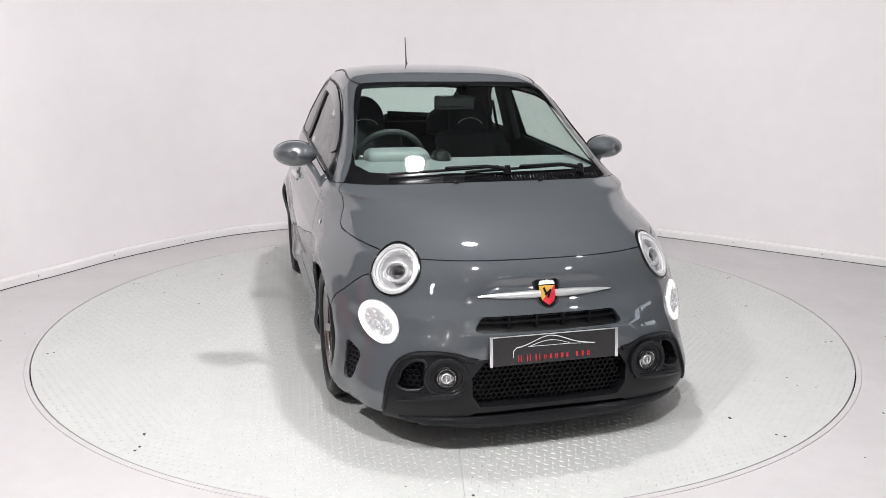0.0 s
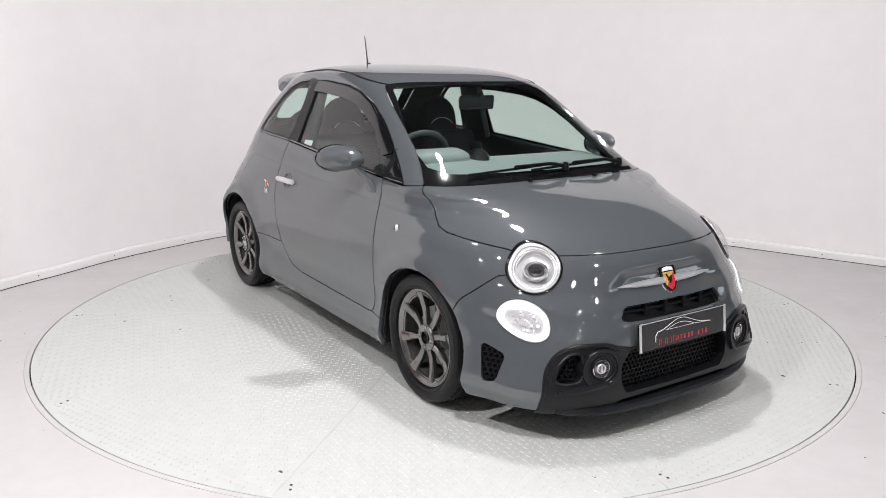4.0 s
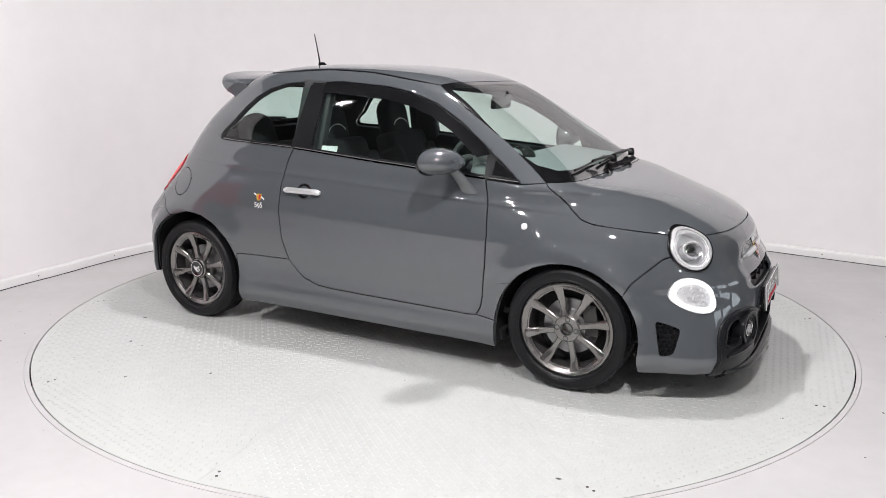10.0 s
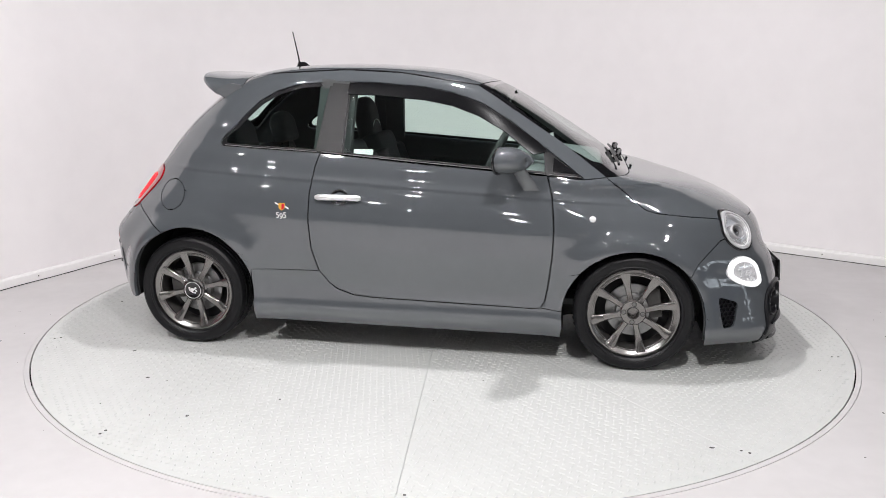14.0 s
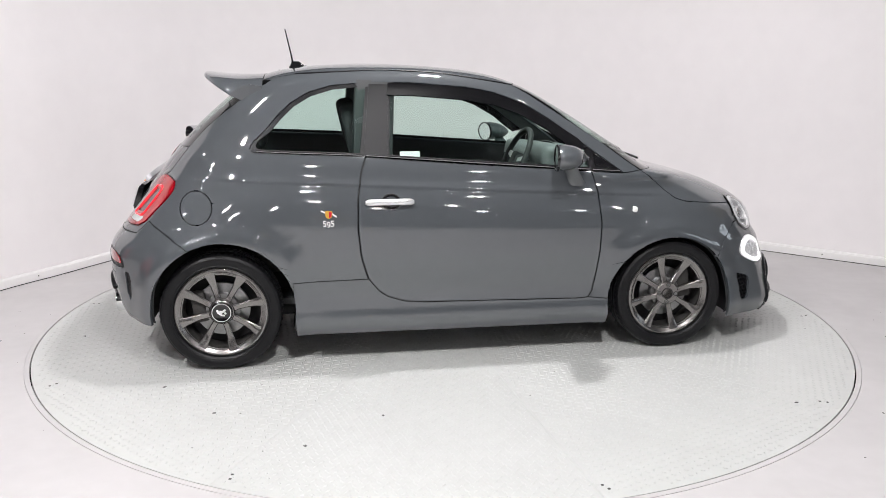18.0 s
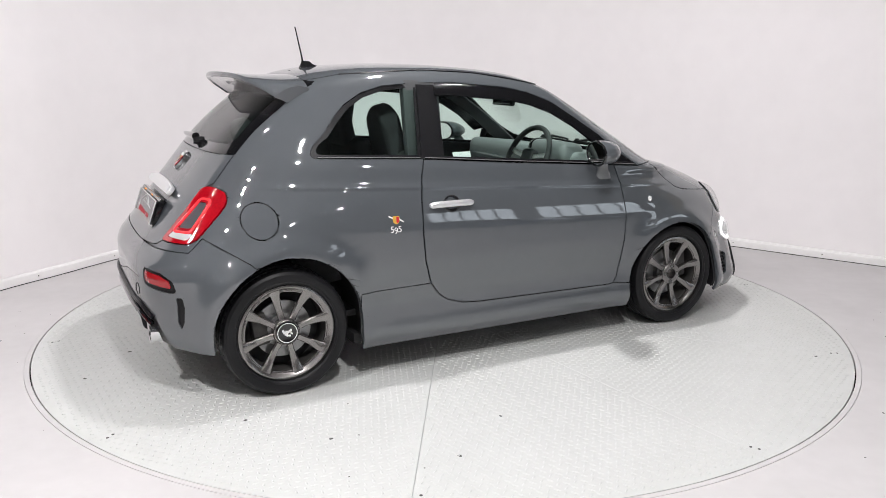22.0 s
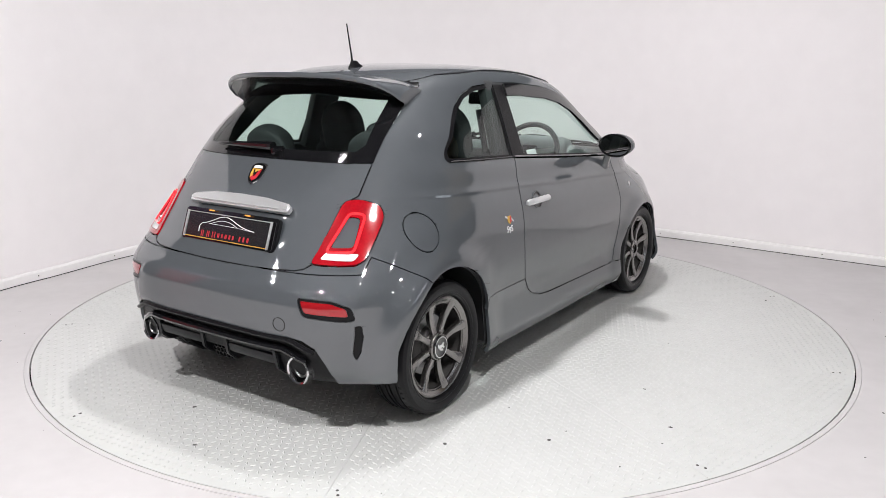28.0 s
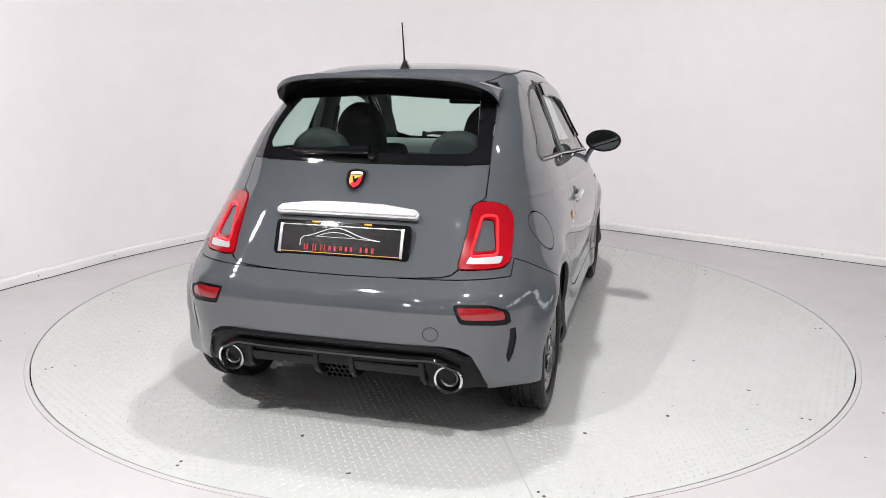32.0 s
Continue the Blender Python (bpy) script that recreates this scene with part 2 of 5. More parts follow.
def build_room():
    # floor with a round pit for the turntable
    n, verts, faces = 192, [], []
    for k in range(n):
        a = 2 * math.pi * k / n
        verts += [(2.298 * math.cos(a), 2.298 * math.sin(a), 0), (40 * math.cos(a), 40 * math.sin(a), 0), (2.298 * math.cos(a), 2.298 * math.sin(a), -0.08)]
    for k in range(n):
        i, j = 3 * k, 3 * ((k + 1) % n)
        faces += [(i, i + 1, j + 1, j), (i + 2, i, j, j + 2)]
    tagged(mesh_object("floor", verts, faces, FLOOR_PAINT, smooth=False), "white painted concrete studio floor round the turntable", "floor", kind="structure")
    bm = lathe([(0.0, -0.09), (2.4, -0.09)], "z", 96)
    pit = part("pit_floor", bm, GAP_BLACK, None)
    tagged(pit, "dark floor of the pit under the turntable", "pit floor", kind="structure")
    # grey metal rim round the pit
    bm = lathe([(2.2735, -0.02), (2.2735, 0.0012), (2.2962, 0.0012), (2.2962, -0.02)], "z", 192, close=True)
    rim = part("pit_rim", bm, FLOOR_PAINT, None)
    tagged(rim, "white painted metal rim round the turntable", "rim", kind="structure")
    # the curved wall, with thickness
    prof = [(0.0, WALL_H * k / 14) for k in range(15)] + [(0.12, WALL_H), (0.12, 0.0)]
    verts, faces = [], []
    m = len(prof)
    for i, p in enumerate(WALL_LINE):
        d = (WALL_LINE[min(i + 1, len(WALL_LINE) - 1)] - WALL_LINE[max(i - 1, 0)]).normalized()
        out = Vector((-d.y, d.x))
        for o, z in prof:
            # the plaster waves a little
            wave = 0.012 * noise.noise((p.x * 1.3, p.y * 1.3, z * 1.1)) * smoothstep(0.1, 0.7, z) if o == 0 else 0.0
            q = p + out * (o + wave)
            verts.append((q.x, q.y, z))
    for i in range(len(WALL_LINE) - 1):
        for k in range(m - 1):
            a = i * m + k
            faces.append((a, a + 1, a + 1 + m, a + m))
    wall = mesh_object("wall_curved", verts, faces, WALL_PAINT)
    tagged(wall, "smooth off-white curved studio wall", "wall", kind="structure")
    # skirting board with screws
    prof = [(-0.003, 0.0), (-0.022, 0.0), (-0.022, 0.055), (-0.016, 0.068), (-0.003, 0.072)]
    verts, faces, m = [], [], 5
    screws = []
    run = 0.0
    for i, p in enumerate(WALL_LINE):
        d = (WALL_LINE[min(i + 1, len(WALL_LINE) - 1)] - WALL_LINE[max(i - 1, 0)]).normalized()
        out = Vector((-d.y, d.x))
        if i:
            run += (p - WALL_LINE[i - 1]).length
            if run > 0.62:
                run = 0.0
                screws.append((p - out * 0.0225, math.atan2(d.y, d.x)))
        for o, z in prof:
            q = p + out * o
            verts.append((q.x, q.y, z))
    for i in range(len(WALL_LINE) - 1):
        for k in range(m - 1):
            a = i * m + k
            faces.append((a, a + 1, a + 1 + m, a + m))
    base = mesh_object("baseboard", verts, faces, SKIRT_PAINT, smooth=False)
    tagged(base, "white glossy skirting board along the curved wall", "skirting board", kind="structure")
    # dark strip at the skirting's foot stands in for the joint's shadow line
    joint = [(p.x, p.y, .002) for p in (q - Vector((-(WALL_LINE[min(i + 1, len(WALL_LINE) - 1)] - WALL_LINE[max(i - 1, 0)]).normalized().y, (WALL_LINE[min(i + 1, len(WALL_LINE) - 1)] - WALL_LINE[max(i - 1, 0)]).normalized().x)) * .0235 for i, q in enumerate(WALL_LINE))]
    tagged(part("joint_shadow_strip", tube(joint, .0032, 6), DIRT_AND_SHADOW, None), "thin dark strip for the shadow line at the joint of skirting and floor", "joint", kind="structure")
    for p, a in screws:
        s = part("screw", lathe([(0.0, -0.002), (0.004, -0.0015), (0.0045, 0.0)], "y", 12), IRON, base)
        s.matrix_world = pose(p.x, p.y, 0.034, 0, 0, math.degrees(a))
    # rest of the hall behind the camera, and the ceiling
    for name, loc, size in (("wall_south", (0.6, -17.06, ROOM_H / 2), (17.4, 0.12, ROOM_H)), ("wall_north", (0.6, 3.86, ROOM_H / 2), (17.4, 0.12, ROOM_H)), ("wall_west", (-8.06, -6.6, ROOM_H / 2), (0.12, 20.8, ROOM_H)),
                            ("wall_east", (9.26, -6.6, ROOM_H / 2), (0.12, 20.8, ROOM_H))):
        w = part(name, box(*size), HALL_PALE if name == "wall_east" else HALL_PAINT, None)
        w.location = loc
        tagged(w, "plain grey hall wall", "wall", kind="structure")
    # daylit windows in the hall's east wall, seen as mirror images in the paint
    for k, wy in enumerate((-6.5, -4.0, -1.5)):
        win = part("window_%d" % (k + 1), merge(box(.06, 2.1, .07, .01, pose(0, 0, .56)), box(.06, 2.1, .07, .01, pose(0, 0, -.56)), box(.06, .07, 1.1, .01, pose(0, -1.02, 0)), box(.06, .07, 1.1, .01, pose(0, 1.02, 0))), WHITE_METAL, None)
        win.location = (9.16, wy, 2.15)
        tagged(win, "white framed window with daylight behind it", "window", kind="structure")
        for j in range(4):
            part("glazing_bar", box(.05, .05, 1.06, .006, pose(0, -.6 + .4 * j, 0)), WHITE_METAL, win)
        part("pane", box(.012, 1.98, 1.06, 0, pose(.012, 0, 0)), DAYLIGHT, win)
    c = part("ceiling", box(17.6, 21.0, 0.12), CEILING_PAINT, None)
    c.location = (0.6, -6.6, ROOM_H + 0.06)
    tagged(c, "plain dark grey hall ceiling", "ceiling", kind="structure")
    # unseen beige panel, added under the ceiling east of the curved wall for its reflection
    p = part("trim", merge(box(.06, 1.5, 1.9, .01), *[box(.07, .02, 1.9, .004, pose(-.004, -.4 + .4 * k, 0)) for k in range(3)]), BEIGE_PANEL, None)
    p.location = (6.35, .35, 3.35)
    tagged(p, "unseen beige panel added under the hall ceiling for its warm reflection", "bulkhead", kind="structure")


build_room()


def build_floor_marks():
    rng = random.Random(11)
    floor = bpy.data.objects["floor"]
    for k in range(44):
        a = radians(rng.uniform(180, 360))
        r = 2.32 + abs(rng.gauss(0, .35))
        w = rng.choice((.003, .004, .005, .008, .012))
        out = [((w * (.6 + .6 * rng.random())) * math.cos(t), (w * (.3 + .3 * rng.random())) * math.sin(t)) for t in np.linspace(0, 6.283, 9)[:-1]]
        m = slab(out, .0006)
        bmesh.ops.transform(m, matrix=pose(r * math.cos(a), r * math.sin(a), .0004, 0, 0, rng.uniform(0, 360)), verts=m.verts)
        part("scuff", m, DIRT_AND_SHADOW, floor)


build_floor_marks()


def build_ceiling_lights():
    """Round lamp housings round the strong lamps, and short twin-tube battens over the hall; only their mirror images are seen."""
    for x, y, z, _ in (KEY_LAMP, *ROW_LAMPS):
        m = pose(x, y, z)
        lampshade = thing("ceiling_lamp", "white round lamp hanging from the hall ceiling", "ceiling lamp", m, "lamps over the turntable")
        part("shade", lathe([(.175, .0), (.172, .05), (.10, .11), (.006, .12), (.006, .114), (.095, .104), (.164, .05), (.168, .0)], "z", 40, close=True), WHITE_METAL, lampshade)
        part("rod", tube([(0, 0, .115), (0, 0, ROOM_H - z)], .008, 8), WHITE_METAL, lampshade)
    first = None
    for gy in (-14.0, -10.2, -7.0):
        for k in range(5):
            gx = -5.2 + 2.7 * k + (.7 if gy == -10.2 else 0)
            m = pose(gx, gy, ROOM_H - .03)
            if first is None:
                first = thing("ceiling_light", "white twin-tube batten light under the ceiling", "ceiling light", m, "battens under the ceiling")
                part("housing", box(.34, .16, .05, .008), WHITE_METAL, first)
                for y in (-.045, .045):
                    part("tube", box(.24, .014, .014, .004, pose(0, y, -.033)), TUBE_GLOW, first, "glowing white tube")
            else:
                copy_thing(first, m)
    for gx, gy in ((-2.3, -1.6), (2.6, -1.5), (-4.6, -4.0), (-4.9, -1.9)):
        copy_thing(first, pose(gx, gy, ROOM_H - .03))


build_ceiling_lights()


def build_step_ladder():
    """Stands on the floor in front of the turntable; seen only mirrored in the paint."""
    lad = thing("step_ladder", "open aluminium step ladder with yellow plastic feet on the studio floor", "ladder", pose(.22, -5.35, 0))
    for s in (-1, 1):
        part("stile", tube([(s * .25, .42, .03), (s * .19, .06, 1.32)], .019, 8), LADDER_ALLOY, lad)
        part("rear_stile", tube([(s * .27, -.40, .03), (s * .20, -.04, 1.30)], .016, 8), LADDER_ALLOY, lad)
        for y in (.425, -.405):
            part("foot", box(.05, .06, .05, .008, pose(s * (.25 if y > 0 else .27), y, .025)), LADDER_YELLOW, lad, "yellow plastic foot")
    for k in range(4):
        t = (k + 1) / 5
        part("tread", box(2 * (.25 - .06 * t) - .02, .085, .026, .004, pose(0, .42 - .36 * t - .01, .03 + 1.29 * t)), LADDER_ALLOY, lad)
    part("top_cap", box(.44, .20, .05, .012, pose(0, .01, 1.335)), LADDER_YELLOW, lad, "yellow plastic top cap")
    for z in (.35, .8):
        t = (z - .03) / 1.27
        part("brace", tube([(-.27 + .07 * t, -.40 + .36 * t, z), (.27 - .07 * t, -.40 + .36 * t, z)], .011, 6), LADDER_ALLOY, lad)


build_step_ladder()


def build_display_board():
    """A tall advertising board west of the turntable; mirrored in the paint."""
    board = thing("display_board", "tall red advertising board with a purple head on a steel foot", "display board", pose(-5.7, -1.45, 0, 0, 0, 78))
    part("panel", slab(rounded([(-.45, .08), (.45, .08), (.45, 1.95), (-.45, 1.95)], .04, 3), .03, .004, pose(0, 0, 0, 90, 0, 0)), RED_BOARD, board)
    head = part("head", slab(rounded([(-.45, 1.99), (.45, 1.99), (.45, 2.5), (-.45, 2.5)], .04, 3), .03, .004, pose(0, 0, 0, 90, 0, 0)), PURPLE_BOARD, board, "purple head panel")
    for k in range(2):
        part("lettering_bar", box(.5 - .12 * k, .004, .07, .001, pose(-.08, -.033, 2.34 - .14 * k)), WHITE_INK, head)
    part("foot", box(.7, .4, .03, .008, pose(0, -.015, .015)), STEEL, board)
    for e in (-1, 1):
        part("post", tube([(e * .3, .02, .03), (e * .3, .02, 2.4)], .014, 8), STEEL, board)


build_display_board()


def build_parked_car():
    """A dark blue car at the hall's windows; mirrored in the paint."""
    pc = thing("parked_car", "dark blue hatchback parked by the hall windows", "car", pose(7.1, -4.6, 0, 0, 0, 96))
    top = [(-2.0, .45, .62), (-1.95, .80, .74), (-1.75, .98, .80), (-1.2, 1.02, .84), (-.4, .97, .86), (.5, .95, .86), (1.2, .90, .84), (1.75, .78, .78), (1.98, .60, .66), (2.02, .42, .55)]
    bm, rows = bmesh.new(), []
    for x, zt, w in top:
        rows.append([bm.verts.new((x, s * w * f, z)) for s, f, z in ((-1, .93, .24), (-1, 1.0, .5 * (zt + .24)), (-1, .97, zt - .04), (-1, .85, zt), (1, .85, zt), (1, .97, zt - .04), (1, 1.0, .5 * (zt + .24)), (1, .93, .24))])
    for p, q in zip(rows, rows[1:]):
        for k in range(8):
            bm.faces.new((p[k], p[(k + 1) % 8], q[(k + 1) % 8], q[k]))
    bm.faces.new(rows[0]), bm.faces.new(rows[-1])
    bmesh.ops.subdivide_edges(bm, edges=bm.edges, cuts=1, smooth=.6, use_grid_fill=True)
    part("body", bm, BLUE_PAINT, pc, sharp=60)
    bm, rows = bmesh.new(), []
    for z, x0, x1, w in ((.96, -1.75, 1.0, .74), (1.2, -1.55, .62, .66), (1.42, -1.1, .18, .57), (1.47, -.95, -.1, .48)):
        rows.append([bm.verts.new(v) for v in rounded([(x0, -w), (x1, -w), (x1, w), (x0, w)], .16, 3) for v in [(v[0], v[1], z)]])
    n = len(rows[0])
    for p, q in zip(rows, rows[1:]):
        for k in range(n):
            bm.faces.new((p[k], p[(k + 1) % n], q[(k + 1) % n], q[k]))
    bm.faces.new(rows[-1])
    part("cabin", bm, GLOSS_BLACK, pc, "dark glazed cabin")
    part("roof", slab(rounded([(-.98, -.5), (-.05, -.5), (-.05, .5), (-.98, .5)], .14, 3), .02, .006, pose(0, 0, 1.462)), BLUE_PAINT, pc)
    for x in (-1.28, 1.27):
        for e in (-1, 1):
            wh = part("wheel", lathe([(.20, -.09), (.30, -.09), (.32, -.07), (.32, .07), (.30, .09), (.20, .09)], "y", 32, close=True), RUBBER, pc)
            wh.matrix_local = pose(x, e * .76, .32)
            part("rim", lathe([(.2, .075), (.19, .06), (.06, .07), (.0, .075)], "y", 24), LAMP_SILVER, wh)


build_parked_car()


def build_turntable():
    table = thing("turntable", "round white-painted steel tread plate turntable with worn seams", "turntable")
    table.matrix_world = pose(0, 0, 0)
    # ten plates with fine joints between them
    gap, n = .0009, 18
    for k in range(10):
        bm = bmesh.new()
        c = Vector((.02, 0, 0))
        rim = []
        for j in range(n + 1):
            a = radians(-18 + 36 * j / n)
            rim.append(Vector(((TABLE_R - .004) * math.cos(a), (TABLE_R - .004) * math.sin(a), 0)))
        rim[0] += Vector((.0, gap, 0))
        rim[-1] -= Vector((.0, gap, 0))
        pts = [Vector((gap / math.sin(radians(18)), 0, 0))] + rim
        top, low = [bm.verts.new(p) for p in pts], [bm.verts.new(p - Vector((0, 0, .05))) for p in pts]
        bm.faces.new(top), bm.faces.new(low[::-1])
        for j in range(len(pts)):
            i = (j + 1) % len(pts)
            bm.faces.new((top[j], low[j], low[i], top[i]))
        bmesh.ops.transform(bm, matrix=pose(0, 0, 0, 0, 0, -66.5 + 36 * k), verts=bm.verts)
        part("deck_plate", bm, TABLE_PAINT, table)
    return table


TURNTABLE = build_turntable()

# ---------- the car's outer skin: one smooth surface, from which all panels are cut ----------
def table(points):
    """A soft function through (z, value) points."""
    zs, vs = np.array(points, float).T
    h, d = np.diff(zs), np.diff(vs) / np.diff(zs)
    m = np.zeros(len(zs))
    m[0], m[-1] = d[0], d[-1]
    for i in range(1, len(zs) - 1):
        if d[i - 1] * d[i] > 0:
            w1, w2 = 2 * h[i] + h[i - 1], h[i] + 2 * h[i - 1]
            m[i] = (w1 + w2) / (w1 / d[i - 1] + w2 / d[i])
    q = np.linspace(zs[0], zs[-1], 1500)
    k = np.clip(np.searchsorted(zs, q, side="right") - 1, 0, len(h) - 1)
    t = (q - zs[k]) / h[k]
    v = (vs[k] * (1 + 2 * t) * (1 - t) ** 2 + m[k] * h[k] * t * (1 - t) ** 2 + vs[k + 1] * t * t * (3 - 2 * t) + m[k + 1] * h[k] * t * t * (t - 1))
    return lambda z: np.interp(z, q, v)


Z_TOP, Z_LOW = 1.48, 0.085
half_width = table([(.05, .70), (.10, .735), (.16, .768), (.22, .785), (.29, .777), (.36, .772), (.45, .784), (.58, .797), (.68, .796), (.76, .784), (.83, .766),
                    (.875, .75), (.905, .737), (.97, .720), (1.04, .692), (1.12, .66), (1.22, .622), (1.32, .583), (1.39, .548), (1.43, .51), (1.452, .455),
                    (1.468, .34), (1.476, .2), (1.48, .0)])
nose_x = table([(.05, 1.76), (.08, 1.82), (.12, 1.875), (.16, 1.90), (.22, 1.905), (.30, 1.905), (.40, 1.912), (.47, 1.908), (.52, 1.893), (.60, 1.842), (.68, 1.812), (.72, 1.783),
                (.76, 1.73), (.80, 1.65), (.84, 1.55), (.87, 1.45), (.90, 1.32), (.93, 1.17), (.945, 1.105), (.97, 1.055), (1.0, 1.01), (1.06, .925),
                (1.114, .842), (1.2, .705), (1.259, .606), (1.33, .48), (1.371, .40), (1.40, .33), (1.421, .265), (1.445, .14), (1.462, -.02), (1.474, -.2), (1.48, -.42)])
tail_x = table([(.05, 1.50), (.15, 1.60), (.2, 1.66), (.26, 1.70), (.35, 1.725), (.45, 1.735), (.55, 1.735), (.60, 1.722), (.66, 1.68), (.70, 1.65), (.76, 1.605), (.82, 1.565),
                (.88, 1.525), (.94, 1.475), (1.0, 1.425), (1.06, 1.375), (1.12, 1.32), (1.2, 1.24), (1.28, 1.15), (1.34, 1.08), (1.39, 1.0), (1.42, .93), (1.44, .86),
                (1.46, .74), (1.472, .6), (1.48, .42)])
nose_from = table([(.05, 1.0), (.5, 1.0), (.7, .85), (.82, .62), (.9, .5), (.95, .25), (1.05, -.1), (1.2, -.3), (1.4, -.3), (1.48, -.42)])
tail_from = table([(.05, 1.0), (.6, 1.0), (.75, .8), (.9, .55), (1.1, .35), (1.4, .35), (1.48, .42)])
nose_n = table([(.05, 3.6), (.12, 4.2), (.2, 4.4), (.315, 3.9), (.42, 3.2), (.493, 2.8), (.6, 2.75), (.682, 2.65), (.76, 2.75), (.84, 2.8), (.886, 3.4), (.93, 6.0), (.96, 6.8), (1.1, 7.0), (1.33, 7.0), (1.39, 5.5), (1.43, 4), (1.46, 3), (1.48, 2.4)])
tail_n = table([(.05, 3.2), (.2, 3.7), (.3, 4.1), (.55, 4.1), (.65, 3.8), (.7, 3.7), (.85, 3.5), (1.0, 4.0), (1.2, 4.5), (1.37, 4.2), (1.42, 3.5), (1.48, 2.4)])


ARCH_F, ARCH_R, ARCH_RADIUS = (1.145, 0.262), (-1.135, 0.298), 0.342


def wide(x, z):
    """Half width of the widest part at height z: the waist falls towards the nose, and the wheel arches swell."""
    lean = smoothstep(.5, .8, z) * (1 - smoothstep(1.15, 1.36, z))
    w = half_width(z + 0.05 * np.clip(x, -1.3, 1.2) * lean) * (1 - 0.006 * x * x)
    for cx, cz in (ARCH_F, ARCH_R):
        d = np.hypot(x - cx, z - cz)
        swell = 0.020 + (0.014 if cx > 0 else 0.040) * smoothstep(.02, .36, (x - cx) * (1 if cx > 0 else -1))
        w = w + swell * np.exp(-(np.abs(d - ARCH_RADIUS + .006) / 0.086) ** 3.0) * smoothstep(.05, .2, z)
    # the pressed line along the shoulder
    h = z - (0.873 - 0.052 * x)
    step = smoothstep(-.011, .008, h) * (1 - smoothstep(.02, .20, h)) * (1 - smoothstep(1.0, 1.25, x)) * smoothstep(-1.32, -1.1, x)
    return (w + 0.0046 * step) * 1.011


def inside(x, y, z):
    """Below 0 inside the skin, above 0 outside."""
    w = np.maximum(wide(x, z), 1e-4)
    # above the belt the front part starts behind the middle
    a, n = nose_from(z), nose_n(z)
    front = x > np.where(a < 0, a, 0)
    f = np.where(front, np.maximum(x - a, 0) / np.maximum(nose_x(z) - a, 1e-4), np.maximum(-x - tail_from(z), 0) / np.maximum(tail_x(z) - tail_from(z), 1e-4))
    n = np.where(front, n, tail_n(z))
    return np.power(np.abs(y) / w, n) + np.power(f, n) - 1


def skin_normal(P):
    x, y, z = P[:, 0], P[:, 1], np.clip(P[:, 2], Z_LOW - .02, Z_TOP - .003)
    y = np.abs(y)
    h = 0.004
    g = np.stack([inside(x + h, y, z) - inside(x - h, y, z), inside(x, y + h, z) - inside(x, np.maximum(y - h, 0), z), inside(x, y, z + h) - inside(x, y, z - h)], -1)
    g[:, 1] = np.where(y < h, 0, g[:, 1])
    g[P[:, 2] > Z_TOP - .004] = (0, 0, 1)
    g /= np.linalg.norm(g, axis=1)[:, None] + 1e-9
    g[:, 1] *= np.where(P[:, 1] < 0, -1, 1)
    return g


@functools.lru_cache(maxsize=None)
def side_y(x, z):
    """Half width of the skin at (x, z)."""
    a, front = float(nose_from(z)), x > min(0.0, float(nose_from(z)))
    n = float(nose_n(z) if front else tail_n(z))
    f = max(x - a, 0) / (float(nose_x(z)) - a) if front else max(-x - float(tail_from(z)), 0) / float(tail_x(z) - tail_from(z))
    return float(wide(x, z)) * max(0.0, 1 - f ** n) ** (1 / n)


def nose_dip(y, z):
    """Depth of the shallow hollow round the emblem and upper grille."""
    w = 0.375 - 0.10 * smoothstep(.56, .66, z)
    return 0.014 * (1 - smoothstep(w - .10, w + .01, np.abs(y))) * smoothstep(.468, .50, z) * (1 - smoothstep(.635, .672, z))


@functools.lru_cache(maxsize=None)
def end_x(y, z, front=True):
    """Where the skin's nose or tail lies at (y, z)."""
    a, n, e = (float(nose_from(z)), float(nose_n(z)), float(nose_x(z))) if front else (float(tail_from(z)), float(tail_n(z)), float(tail_x(z)))
    sign, x = (1, e) if front else (-1, e)
    for _ in range(5):
        x = a + (e - a) * max(0.0, 1 - (abs(y) / float(wide(sign * x, z))) ** n) ** (1 / n)
    return sign * x - (float(nose_dip(y, z)) if front else 0.0)


def top_z(x, y):
    lo, hi = 0.69, Z_TOP
    for _ in range(22):
        mid = (lo + hi) / 2
        lo, hi = (mid, hi) if inside(np.array(x), np.array(abs(y)), np.array(mid)) < 0 else (lo, mid)
    return lo


def skin_faces():
    """The half skin (y > 0 here) as quads of points."""
    zs = np.concatenate([np.linspace(Z_LOW, .805, 46)[:-1], np.linspace(.805, .95, 32)[:-1], np.linspace(.95, 1.38, 28)[:-1], Z_TOP - 0.1 * (1 - np.arange(17) / 16.0) ** 2])
    rows = []
    for z in zs:
        a, n = float(nose_from(z)), float(nose_n(z))
        b, k = -float(tail_from(z)), float(tail_n(z))
        P = []
        for t in np.linspace(0, math.pi / 2, 58):
            c, s = math.cos(t), math.sin(t)
            r = (c ** n + s ** n) ** (-1 / n)
            P.append((a + (float(nose_x(z)) - a) * r * c, r * s))
        for t in np.linspace(0, 1, 22)[1:-1]:
            P.append((a + (b - a) * t, 1.0))
        for t in np.linspace(math.pi / 2, 0, 50):
            c, s = math.cos(t), math.sin(t)
            r = (c ** k + s ** k) ** (-1 / k)
            P.append((b - (float(tail_x(z)) + b) * r * c, r * s))
        P = np.array(P)
        w = wide(P[:, 0], np.full(len(P), z))
        rows.append(np.stack([P[:, 0], P[:, 1] * w, np.full(len(P), z)], -1))
    g = np.array(rows)
